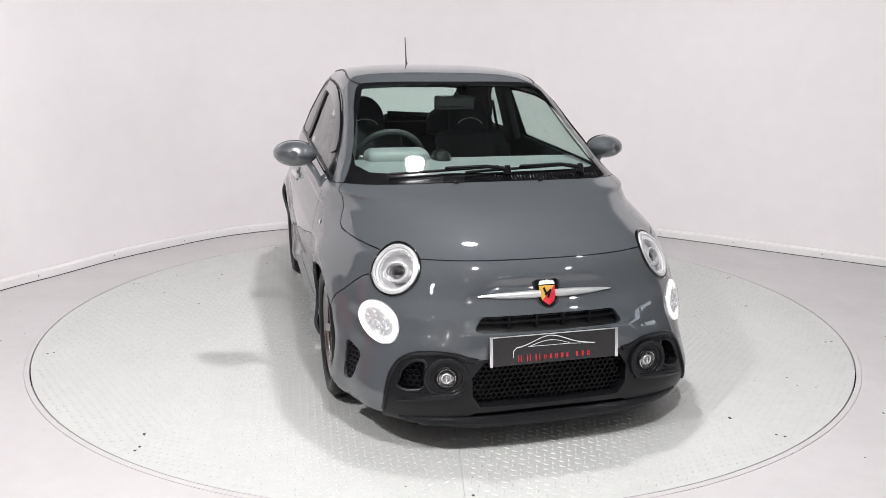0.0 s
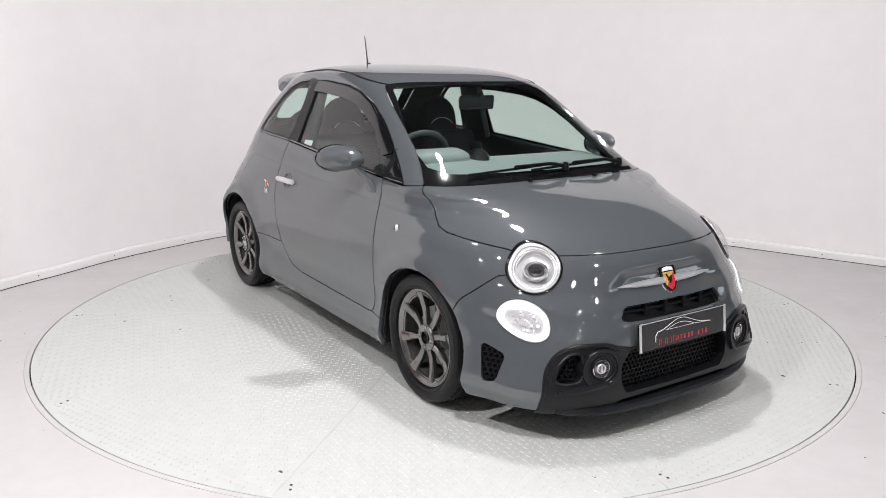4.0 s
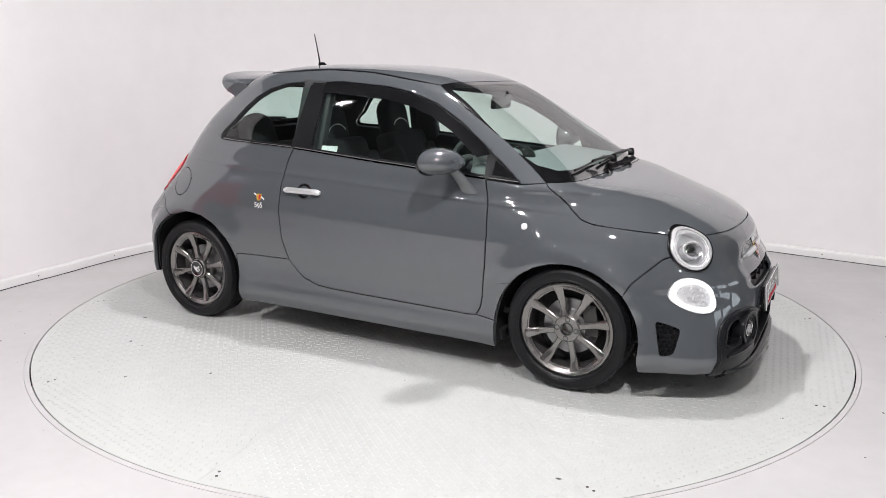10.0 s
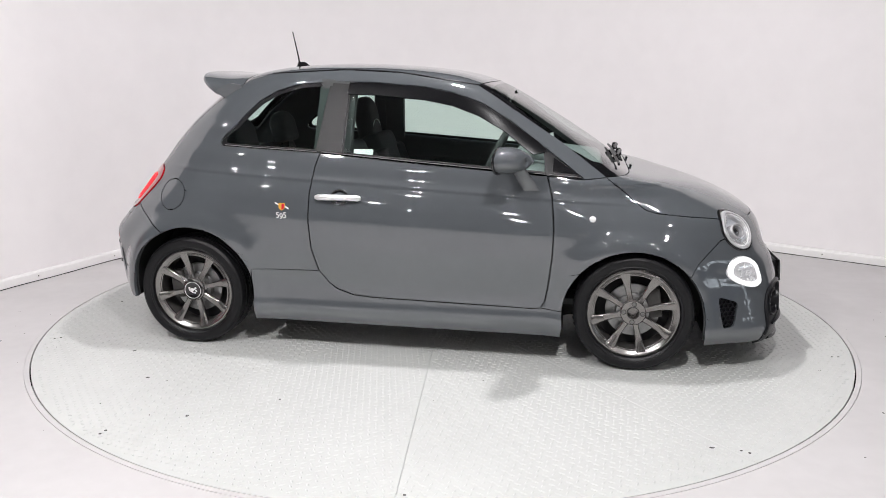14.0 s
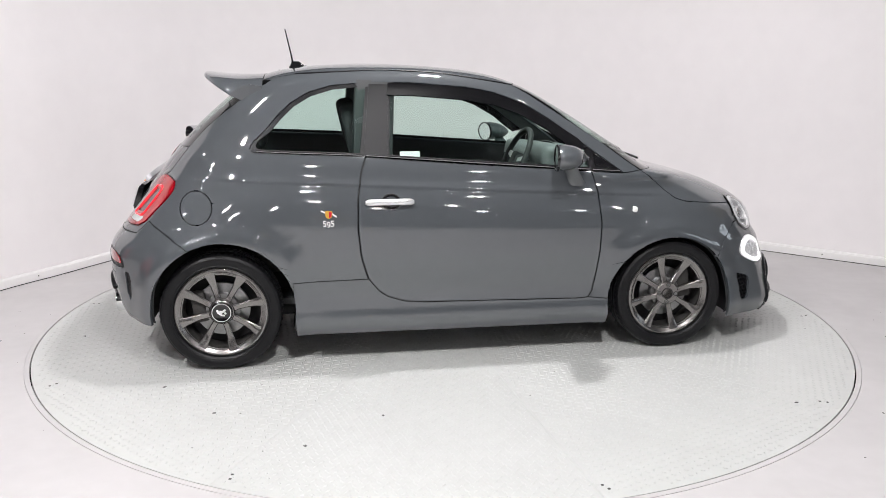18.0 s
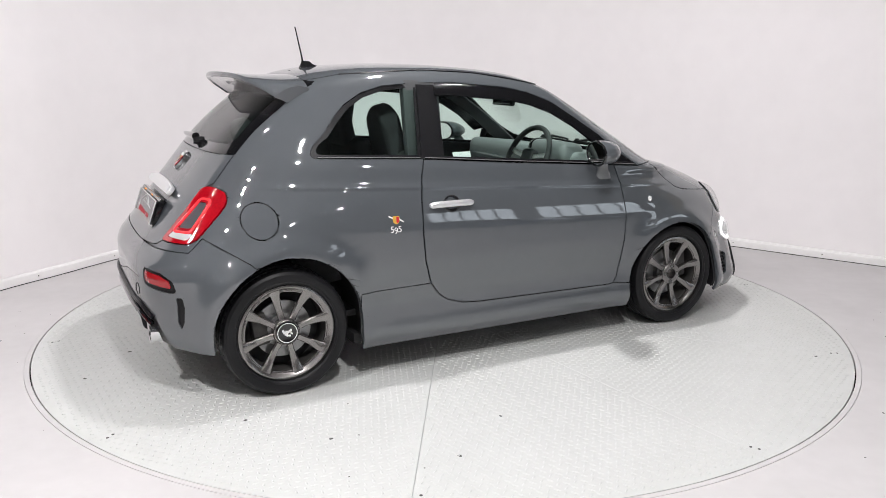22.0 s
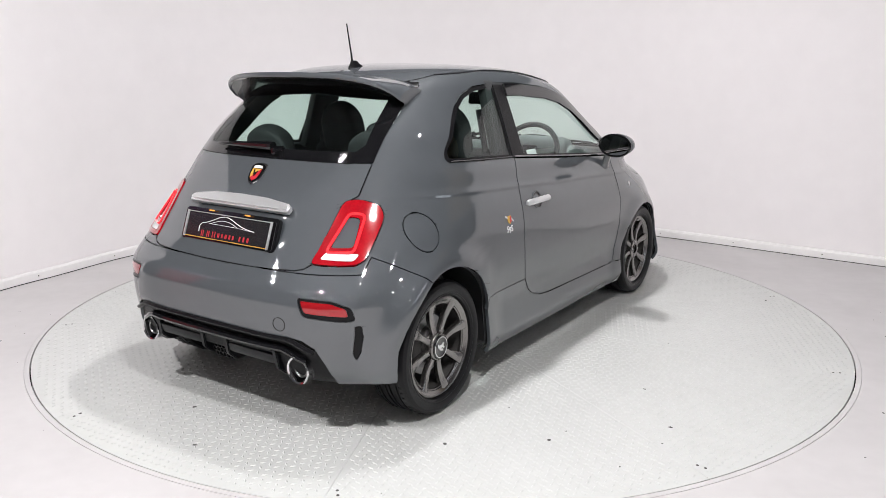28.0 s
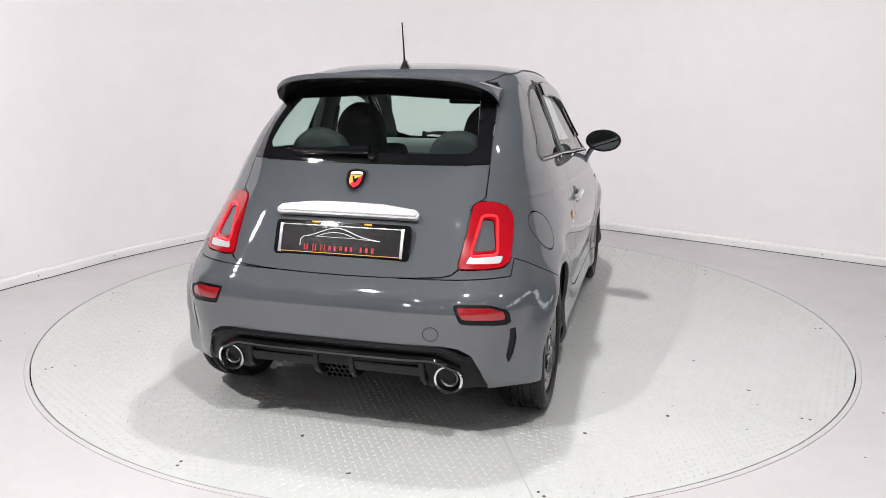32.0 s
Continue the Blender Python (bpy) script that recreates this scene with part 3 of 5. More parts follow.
    return [[g[i, j], g[i, j + 1], g[i + 1, j + 1], g[i + 1, j]] for i in range(g.shape[0] - 1) for j in range(g.shape[1] - 1)]


AX = {"xz": (0, 2), "yz": (1, 2), "xy": (0, 1)}


class Skin:
    def __init__(self, faces):
        self.faces = faces
        self.bounds()

    def bounds(self):
        self.lo = np.array([np.min(f, axis=0) for f in self.faces])
        self.hi = np.array([np.max(f, axis=0) for f in self.faces])

    def imprint(self, poly, view, xmin=-9, xmax=9):
        """Cut the faces along a closed outline seen in one view."""
        i, j = AX[view]
        for a, b in zip(poly, poly[1:] + poly[:1]):
            a, b = np.array(a, float), np.array(b, float)
            d = b - a
            if np.hypot(*d) < 1e-6:
                continue
            nrm = np.array((-d[1], d[0])) / np.hypot(*d)
            mn, mx = np.minimum(a, b) - 1e-4, np.maximum(a, b) + 1e-4
            m = ((self.hi[:, i] > mn[0]) & (self.lo[:, i] < mx[0]) & (self.hi[:, j] > mn[1]) & (self.lo[:, j] < mx[1])
                 & (self.hi[:, 0] > xmin) & (self.lo[:, 0] < xmax))
            fresh, drop = [], []
            for q in np.nonzero(m)[0]:
                f = self.faces[q]
                s = [float((p[i] - a[0]) * nrm[0] + (p[j] - a[1]) * nrm[1]) for p in f]
                s = [0.0 if abs(v) < 2e-5 else v for v in s]
                if min(s) >= 0 or max(s) <= 0:
                    continue
                left, right = [], []
                for k in range(len(f)):
                    p, r, sp, sr = f[k], f[(k + 1) % len(f)], s[k], s[(k + 1) % len(f)]
                    if sp >= 0:
                        left.append(p)
                    if sp <= 0:
                        right.append(p)
                    if sp * sr < 0:
                        c = p + (r - p) * (sp / (sp - sr))
                        left.append(c)
                        right.append(c)
                drop.append(q)
                fresh += [left, right]
            if drop:
                gone = set(drop)
                keep = np.array([k not in gone for k in range(len(self.faces))])
                self.faces = [f for k, f in enumerate(self.faces) if k not in gone] + fresh
                self.lo = np.concatenate([self.lo[keep], np.array([np.min(f, axis=0) for f in fresh])])
                self.hi = np.concatenate([self.hi[keep], np.array([np.max(f, axis=0) for f in fresh])])

    def centres(self):
        return np.array([np.mean(f, axis=0) for f in self.faces])


def within(C, poly, view):
    i, j = AX[view]
    x, y = C[:, i], C[:, j]
    odd = np.zeros(len(C), bool)
    for (ax, ay), (bx, by) in zip(poly, poly[1:] + poly[:1]):
        if ay == by:
            continue
        odd ^= ((ay > y) != (by > y)) & (x < (bx - ax) * (y - ay) / (by - ay) + ax)
    return odd


def panel(name, faces, mat, parent, side=-1, label="", gap=0.0031, depth=0.016, lift=0.0, both=False):
    """One panel from faces of the half skin: its edges drawn back by the gap and turned in by the depth.
    side -1: the right half, 1: the left half; both: right and left in one piece."""
    index, V, F = {}, [], []

    def vid(p):
        key = (round(p[0], 4), round(p[1], 4), round(p[2], 4))
        if key not in index:
            index[key] = len(V)
            V.append(np.array(p, float))
        return index[key]

    for f in faces:
        ids = []
        for p in f:
            k = vid(p)
            if not ids or (ids[-1] != k and ids[0] != k):
                ids.append(k)
        if len(ids) > 2 and len(set(ids)) == len(ids):
            F.append(ids)
    V = np.array(V)
    # close T-junctions, then find the rim
    for _ in range(3):
        count = {}
        for n, f in enumerate(F):
            for a, b in zip(f, f[1:] + f[:1]):
                count.setdefault((min(a, b), max(a, b)), []).append((n, a, b))
        rim = [v[0] for v in count.values() if len(v) == 1]
        ends = np.array(sorted({k for _, a, b in rim for k in (a, b)}))
        todo = {}
        if len(ends):
            E = V[ends]
            for n, a, b in rim:
                d = V[b] - V[a]
                l2 = d @ d
                t = (E - V[a]) @ d / l2
                off = np.linalg.norm(V[a] + t[:, None] * d - E, axis=1)
                on = (t > 1e-3) & (t < 1 - 1e-3) & (off < 3e-4)
                if on.any():
                    todo.setdefault(n, []).append((a, b, [int(k) for _, k in sorted(zip(t[on], ends[on]))]))
        for n, cuts in todo.items():
            f = F[n]
            for a, b, mids in cuts:
                k = f.index(a)
                f = f[:k + 1] + [q for q in mids if q not in f] + f[k + 1:]
            F[n] = f
        if not todo:
            break
    N = skin_normal(V)
    nose = (V[:, 0] > 1.6) & (V[:, 2] < .70) & (N[:, 0] > .3)
    if nose.any():
        y, z, h = V[nose, 1], V[nose, 2], .002
        sy = (nose_dip(y + h, z) - nose_dip(y - h, z)) / (2 * h)
        sz = (nose_dip(y, z + h) - nose_dip(y, z - h)) / (2 * h)
        V[nose, 0] -= nose_dip(y, z)
        q = N[nose] / N[nose, :1]
        q[:, 1] += sy
        q[:, 2] += sz
        N[nose] = q / np.linalg.norm(q, axis=1)[:, None]
    C = np.array([V[f].mean(axis=0) for f in F])
    move = np.zeros_like(V)
    rim = [r for r in rim if not (V[r[1]][1] < 1e-4 and V[r[2]][1] < 1e-4)]
    for n, a, b in rim:
        e = V[b] - V[a]
        long = np.linalg.norm(e)
        e /= long + 1e-12
        v = C[n] - V[a]
        v = v - e * (v @ e)
        v *= (long + 1e-5) / (np.linalg.norm(v) + 1e-12)
        move[a] += v
        move[b] += v
    ln = np.linalg.norm(move, axis=1)
    ok = ln > 1e-6
    move[ok] *= (gap / ln[ok])[:, None]
    move[:, 1] = np.where(V[:, 1] < 1e-4, 0, move[:, 1])
    V = V + move + N * lift
    verts, normals, out = [], [], []

    def emit(sgn):
        base = len(verts)
        flip = np.array((1, sgn, 1))
        verts.extend(V * flip)
        # the loops' normals: the skin's own on the panel, the edge's own on the turned-in rim
        for f in F:
            ids = [base + k for k in (f if sgn > 0 else f[::-1])]
            out.append(ids)
            normals.extend((N[k] * flip) for k in (f if sgn > 0 else f[::-1]))
        for n, a, b in rim:
            s = len(verts)
            for k, dpt in ((a, 0), (b, 0), (b, depth), (a, depth)):
                verts.append((V[k] - N[k] * dpt) * flip)
            ids = [s + 1, s, s + 3, s + 2] if sgn > 0 else [s, s + 1, s + 2, s + 3]
            out.append(ids)
            q = np.cross(np.array(verts[ids[1]]) - verts[ids[0]], np.array(verts[ids[2]]) - verts[ids[0]])
            q = q / (np.linalg.norm(q) + 1e-12)
            normals.extend([q] * 4)

    for sgn in ((-1, 1) if both else (side,)):
        emit(sgn)
    me = bpy.data.meshes.new(name)
    me.from_pydata([tuple(float(c) for c in v) for v in verts], [], out)
    me.update()
    me.polygons.foreach_set("use_smooth", [True] * len(me.polygons))
    normals = [tuple(q) if np.isfinite(q).all() and abs(np.dot(q, q) - 1) < .2 else (0.0, 0.0, 1.0) for q in normals]
    if len(normals) == len(me.loops):
        me.normals_split_custom_set(normals)
    me.materials.append(mat)
    ob = new(name, me)
    ob.parent = parent
    if label:
        ob["label"] = label
    return ob


def circle(cx, cz, r, n=40, a0=0.0, a1=360.0):
    return [(cx + r * math.cos(radians(a0 + (a1 - a0) * k / n)), cz + r * math.sin(radians(a0 + (a1 - a0) * k / n))) for k in range(n)]


def arch(cx, cz, r):
    """A wheel arch's opening seen from the side: round above, splayed a little below."""
    return [(cx + r * math.cos(radians(a)), cz + r * math.sin(radians(a))) for a in range(-8, 189, 7)] + [(cx - r - .012, 0.0), (cx + r + .012, 0.0)]


BELT = [(-.985, 1.058), (-.44, 1.034), (.085, .993), (.885, .937)]
DLO = [(-.964, 1.110), (-.979, 1.090), (-.983, 1.074), (-.978, 1.063), (-.966, 1.057)] + BELT[1:] + [(.669, 1.093), (.521, 1.198), (.375, 1.283), (.231, 1.333), (.089, 1.36), (-.194, 1.382), (-.391, 1.384),
       (-.588, 1.369), (-.701, 1.336), (-.788, 1.286), (-.846, 1.233), (-.906, 1.162)]
QUARTER_GLASS = [(-.940, 1.116), (-.953, 1.099), (-.957, 1.086), (-.952, 1.077), (-.940, 1.0725), (-.46, 1.051), (-.42, 1.366), (-.58, 1.352), (-.69, 1.320), (-.775, 1.270), (-.83, 1.218), (-.89, 1.150)]
DOOR_GLASS = [(-.318, 1.040), (.70, .967), (.688, 1.055), (.64, 1.090), (.51, 1.181), (.365, 1.264), (.225, 1.315), (.085, 1.341), (-.194, 1.362), (-.300, 1.364)]
SAIL = [(.735, .966), (.86, .957), (.735, 1.033)]
B_PILLAR = [(-.446, 1.030), (-.328, 1.022), (-.308, 1.374), (-.405, 1.377)]
DOOR = [(-.157, .306), (.66, .292), (.70, .298), (.722, .335), (.733, .40), (.749, .547), (.754, .691), (.739, .848), (.712, .945), (.705, .948), (.085, .991), (-.435, 1.0325),
        (-.459, .96), (-.478, .836), (-.482, .695), (-.469, .552), (-.435, .436), (-.383, .371), (-.341, .341), (-.256, .314)]
SILL = [(-.80, .0), (-.80, .43), (-.435, .436), (-.383, .371), (-.341, .341), (-.256, .314), (-.157, .306), (.66, .292), (.70, .298), (.84, .285), (.80, .0)]
WING = [(.70, .298), (.722, .335), (.733, .40), (.749, .547), (.754, .691), (.739, .848), (.712, .945), (.885, .932), (.993, .941), (1.067, .886), (1.13, .832), (1.18, .795), (1.235, .778),
        (1.517, .748), (1.60, .737), (1.60, .66), (1.545, .647), (1.437, .545), (1.3, .3), (.9, .2), (.84, .285)]
BONNET = [(.993, .941), (1.067, .886), (1.13, .832), (1.18, .795), (1.235, .778), (1.517, .746), (1.60, .729), (2.2, .729), (2.2, .941)]
SCREEN = [(.993, .942), (.781, 1.095), (.545, 1.245), (.415, 1.328), (.342, 1.370), (.38, 1.384), (.9, 1.384), (1.6, .942)]
ROOF = [(-.925, 1.395), (-.764, 1.423), (-.48, 1.438), (-.338, 1.443), (-.052, 1.430), (.235, 1.388), (.342, 1.371), (.38, 1.385), (.9, 1.386), (.9, 1.6), (-.925, 1.6)]
SCREEN_CLEAR = [(-.1, .974), (.40, .979), (.55, .986), (.605, 1.012), (.603, 1.07), (.555, 1.2), (.49, 1.345), (.47, 1.357), (.3, 1.366), (-.1, 1.370)]
HATCH = [(-.1, .668), (.1, .669), (.29, .673), (.42, .680), (.455, .688), (.478, .706), (.484, .74), (.482, .777), (.488, .854), (.50, .925), (.532, .951), (.526, 1.075), (.510, 1.224), (.49, 1.34), (.478, 1.41), (.478, 1.6), (-.1, 1.6)]
REAR_GLASS = [(-.1, 1.068), (.45, 1.071), (.62, 1.075), (.62, 1.6), (-.1, 1.6)]
REAR_GLASS_CLEAR = [(-.1, 1.105), (.44, 1.115), (.465, 1.14), (.43, 1.32), (-.1, 1.345)]
TAIL_LAMP = rounded([(.491, .932), (.546, .938), (.612, .917), (.640, .871), (.652, .785), (.656, .724), (.636, .706), (.553, .703), (.470, .706), (.482, .777), (.486, .854)], .02, 3)
REAR_BUMPER = [(-1.2, .55), (-1.323, .641), (-1.475, .733), (-1.535, .676), (-1.65, .672), (-2.1, .671), (-2.1, .0), (-1.2, .0)]
DIFFUSER = [(-.1, .428), (.45, .428), (.50, .420), (.545, .392), (.575, .33), (.60, .26), (.61, .0), (-.1, .0)]
NOSE_INTAKE = [(-.1, .385), (.295, .378), (.335, .386), (.39, .404), (.46, .408), (.52, .402), (.572, .376), (.608, .325), (.630, .25), (.640, .18), (.638, .0), (-.1, .0)]
UPPER_SLOT = rounded([(-.3, .536), (.27, .532), (.302, .488), (.28, .480), (-.3, .480)], .012, 3)
SIDE_VENT = rounded([(1.545, .385), (1.645, .352), (1.628, .246), (1.577, .235)], .018, 3)
DEFLECTOR = [(-.318, 1.320), (-.194, 1.318), (.085, 1.296), (.225, 1.270), (.36, 1.222), (.49, 1.150), (.585, 1.078), (.640, 1.040), (.70, 1.055), (.655, 1.098), (.513, 1.190), (.37, 1.273),
             (.228, 1.325), (.087, 1.351), (-.194, 1.372), (-.310, 1.374)]
LAMP_INSET = rounded([(.530, .872), (.572, .869), (.598, .766), (.520, .764)], .014, 3)
LAMP_CLEAR = rounded([(.514, .748), (.628, .744), (.622, .720), (.502, .724)], .008, 3)
REAR_FOG = rounded([(.480, .592), (.612, .588), (.676, .562), (.686, .512), (.66, .508), (.508, .522)], .014, 3)
REAR_FOG_LENS = rounded([(.492, .584), (.61, .580), (.662, .560), (.668, .526), (.515, .536)], .01, 3)
REAR_SLOT = rounded([(.682, .488), (.699, .488), (.701, .44), (.690, .38), (.676, .345), (.668, .375), (.681, .45)], .006, 2)
CENTRE_MESH = [(-.1, .374), (.275, .370), (.318, .31), (.316, .235), (.285, .190), (-.1, .182)]
OUTER_MESH = rounded([(.490, .382), (.535, .377), (.572, .342), (.597, .276), (.565, .264), (.505, .270), (.484, .31)], .02, 3)
LIP_SLOT = rounded([(-.3, .168), (.31, .166), (.345, .146), (.295, .118), (-.3, .112)], .01, 2)
HEAD_POS, HEAD_R = (.556, .682), (.109, .107)
FUEL_FLAP = circle(-1.242, .803, .076, 36)


def on_nose(y, z, lift=0.0, front=True):
    """A pose on the skin of the nose or tail: local z points out, local y up."""
    p = np.array([[end_x(y, z, front), y, z]])
    n = Vector(skin_normal(p)[0])
    return frame_at(Vector(p[0]) + n * lift, n)


def on_side(x, z, s, lift=0.0):
    p = np.array([[x, s * side_y(x, z), z]])
    n = Vector(skin_normal(p)[0])
    return frame_at(Vector(p[0]) + n * lift, n)


def frame_at(p, n):
    right = Vector((0, 0, 1)).cross(n).normalized()
    up = n.cross(right)
    return Matrix(((right.x, up.x, n.x, p.x), (right.y, up.y, n.y, p.y), (right.z, up.z, n.z, p.z), (0, 0, 0, 1)))


def head_outline():
    m = on_nose(*HEAD_POS)
    pts = [m @ Vector((HEAD_R[0] * math.cos(a), HEAD_R[1] * math.sin(a), 0)) for a in np.linspace(0, 2 * math.pi, 49)[:-1]]
    return [(p.y, p.z) for p in pts]


def build_car():
    car = thing("hatchback_car", "small glossy dark grey three-door hatchback standing on the turntable", "car", pose(CAR_X, CAR_Y, 0))
    skin = Skin(skin_faces())
    cut = skin.imprint
    for p in (DLO, QUARTER_GLASS, DOOR_GLASS, SAIL, B_PILLAR, DOOR, SILL, ROOF):
        cut(p, "xz")
    cut(WING, "xz"), cut(BONNET, "xz", .6), cut(SCREEN, "xz")
    cut(SCREEN_CLEAR, "yz", .2), cut(NOSE_INTAKE, "yz", .9), cut(UPPER_SLOT, "yz", .9), cut(SIDE_VENT, "xz")
    cut(HATCH, "yz", -9, -.9), cut(REAR_GLASS, "yz", -9, -.9), cut(REAR_GLASS_CLEAR, "yz", -9, -.9), cut(TAIL_LAMP, "yz", -9, -1.0)
    cut(REAR_BUMPER, "xz"), cut(DIFFUSER, "yz", -9, -1.2), cut(FUEL_FLAP, "xz")
    cut(DEFLECTOR, "xz"), cut(LAMP_INSET, "yz", -9, -1.0), cut(LAMP_CLEAR, "yz", -9, -1.0)
    cut(REAR_FOG, "yz", -9, -1.2), cut(REAR_FOG_LENS, "yz", -9, -1.2), cut(REAR_SLOT, "yz", -9, -1.2)
    cut(CENTRE_MESH, "yz", 1.2), cut(OUTER_MESH, "yz", 1.2), cut(LIP_SLOT, "yz", 1.2)
    HEAD = head_outline()
    cut(HEAD, "yz", 1.2)
    arches = [arch(*ARCH_F, ARCH_RADIUS), arch(*ARCH_R, ARCH_RADIUS)]
    for a in arches:
        cut(a, "xz")
    cut([(-3, .165), (1.46, .15), (1.46, -.5), (-3, -.5)], "xz")
    cut([(1.46, .15), (2.2, .15), (2.2, -.5), (1.46, -.5)], "xz")
    TAIL_LOW, TAIL_GAP, LIP_END = [(-3, .24), (-1.42, .24), (-1.42, -.5), (-3, -.5)], [(-.1, .31), (.385, .31), (.385, -.1), (-.1, -.1)], [(.50, .138), (.80, .138), (.80, -.1), (.50, -.1)]
    cut(TAIL_LOW, "xz"), cut(TAIL_GAP, "yz", -9, -1.2), cut(LIP_END, "yz", 1.2)
    C = skin.centres()
    x, z = C[:, 0], C[:, 2]
    free = np.ones(len(C), bool)
    free &= ~within(C, arches[0], "xz") & ~within(C, arches[1], "xz")
    free &= ~((z < .165) & (x < 1.46) & within(C, [(-3, .165), (1.46, .15), (1.46, -.5), (-3, -.5)], "xz"))

    free &= ~within(C, TAIL_LOW, "xz") & ~(within(C, TAIL_GAP, "yz") & (x < -1.2)) & ~(within(C, LIP_END, "yz") & (x > 1.2))

    def take(mask):
        nonlocal free
        mask = mask & free
        free &= ~mask
        return [skin.faces[k] for k in np.nonzero(mask)[0]]

    free &= ~(within(C, HEAD, "yz") & (x > 1.2))
    front, rear = x > .2, x < -.9
    dlo = within(C, DLO, "xz") & (x < .95)
    R = {}
    R["quarter_glass"] = take(dlo & within(C, QUARTER_GLASS, "xz"))
    R["deflector"] = take(dlo & within(C, DEFLECTOR, "xz"))
    R["door_glass"] = take(dlo & within(C, DOOR_GLASS, "xz"))
    R["sail"] = take(dlo & within(C, SAIL, "xz"))
    R["b_pillar"] = take(dlo & within(C, B_PILLAR, "xz"))
    R["frame_seal"] = take(dlo)
    screen = within(C, SCREEN, "xz") & front
    R["screen"] = take(screen & within(C, SCREEN_CLEAR, "yz"))
    R["screen_band"] = take(screen)
    R["bonnet"] = take(within(C, BONNET, "xz") & (x > .9))
    R["roof"] = take(within(C, ROOF, "xz"))
    R["lamp_inset"] = take(within(C, LAMP_INSET, "yz") & (x < -1.0))
    R["lamp_clear"] = take(within(C, LAMP_CLEAR, "yz") & (x < -1.0))
    R["tail_lamp"] = take(within(C, TAIL_LAMP, "yz") & (x < -1.0))
    hatch = within(C, HATCH, "yz") & rear
    R["rear_glass"] = take(hatch & within(C, REAR_GLASS_CLEAR, "yz"))
    R["rear_glass_band"] = take(hatch & within(C, REAR_GLASS, "yz"))
    R["hatch"] = take(hatch)
    R["fuel_flap"] = take(within(C, FUEL_FLAP, "xz"))
    R["door"] = take(within(C, DOOR, "xz"))
    R["sill"] = take(within(C, SILL, "xz"))
    R["wing"] = take(within(C, WING, "xz") & (z < .95))
    R["diffuser"] = take(within(C, DIFFUSER, "yz") & (x < -1.2))
    R["rear_fog_lens"] = take(within(C, REAR_FOG_LENS, "yz") & (x < -1.2))
    R["rear_fog"] = take((within(C, REAR_FOG, "yz") | within(C, REAR_SLOT, "yz")) & (x < -1.2))
    R["rear_bumper"] = take(within(C, REAR_BUMPER, "xz"))
    R["side_vent"] = take(within(C, SIDE_VENT, "xz"))
    for key, poly in (("centre_mesh", CENTRE_MESH), ("outer_mesh", OUTER_MESH), ("lip_slot", LIP_SLOT)):
        R[key] = take(within(C, poly, "yz") & (x > 1.2))
    R["nose_intake"] = take(within(C, NOSE_INTAKE, "yz") & (x > 1.2))
    R["upper_slot"] = take(within(C, UPPER_SLOT, "yz") & (x > 1.2))
    R["front_bumper"] = take((x > 1.35) & (z > .15))
    R["body_side"] = take(x < 1.35)
    P = lambda n, key, mat, **k: panel(n, R[key], mat, car, **k)
    P("bonnet", "bonnet", PAINT, both=True)
    P("roof_panel", "roof", PAINT, both=True, gap=.004)
    P("windscreen", "screen", GLASS_FRONT, both=True, gap=0, depth=.002, label="clear windscreen glass")
    P("windscreen_surround", "screen_band", GLOSS_BLACK, both=True, gap=.001, depth=.006, label="black painted edge of the windscreen")
    hatch_ob = P("tailgate", "hatch", PAINT, both=True)
    P("rear_window", "rear_glass", GLASS_DARK, both=True, gap=0, depth=.002, label="tinted rear window glass")
    P("rear_window_surround", "rear_glass_band", GLOSS_BLACK, both=True, gap=.001, depth=.006, label="black painted edge of the rear window")
    P("front_bumper", "front_bumper", PAINT, both=True, gap=.002)
    P("rear_bumper", "rear_bumper", PAINT, both=True, gap=.002)
    lower = P("lower_intake_frame", "nose_intake", SATIN_PLASTIC, both=True, gap=.0, depth=.055, lift=.003, label="satin dark grey plastic lower bumper frame")
    for key, dep in (("centre_mesh", -.055), ("outer_mesh", -.05), ("lip_slot", -.05)):
        for sd in ((-1, 1) if key == "outer_mesh" else (0,)):
            panel("intake_back", R[key], GAP_BLACK, lower, side=sd, both=sd == 0, lift=dep, gap=-.012, depth=.004)
    P("upper_intake", "upper_slot", BLACK_PLASTIC, both=True, lift=-.035, gap=-.01, depth=.01, label="narrow black upper air intake")
    P("rear_diffuser_panel", "diffuser", BLACK_PLASTIC, both=True, lift=-.012, gap=-.003, label="black plastic rear diffuser panel")
    for s in (-1, 1):
        P("body_side", "body_side", PAINT, side=s)
        door = P("door", "door", PAINT, side=s, gap=.0042)
        P("side_skirt", "sill", PAINT, side=s, gap=.0015)
        P("front_wing", "wing", PAINT, side=s)
        P("window_frame", "frame_seal", BLACK_PLASTIC, side=s, lift=-.004, gap=0, depth=.003, label="black window frame and rubber seal")
        P("door_window", "door_glass", GLASS_SIDE, side=s, lift=-.008, gap=-.002, depth=.002, label="clear door window glass")
        P("quarter_window", "quarter_glass", GLASS_DARK, side=s, lift=-.006, gap=-.002, depth=.002, label="lightly tinted rear side window")
        P("front_quarter_panel", "sail", GLOSS_BLACK, side=s, lift=-.003, gap=.001)
        P("pillar_cover", "b_pillar", BLACK_PLASTIC, side=s, lift=.001, gap=.001, depth=.004, label="satin black door pillar cover")
        P("side_vent", "side_vent", BLACK_PLASTIC, side=s, lift=-.02, gap=-.004, depth=.01)
        lamp_ob = P("tail_lamp", "tail_lamp", RED_LENS, side=s, lift=.006, gap=.002, depth=.03, label="red tail lamp")
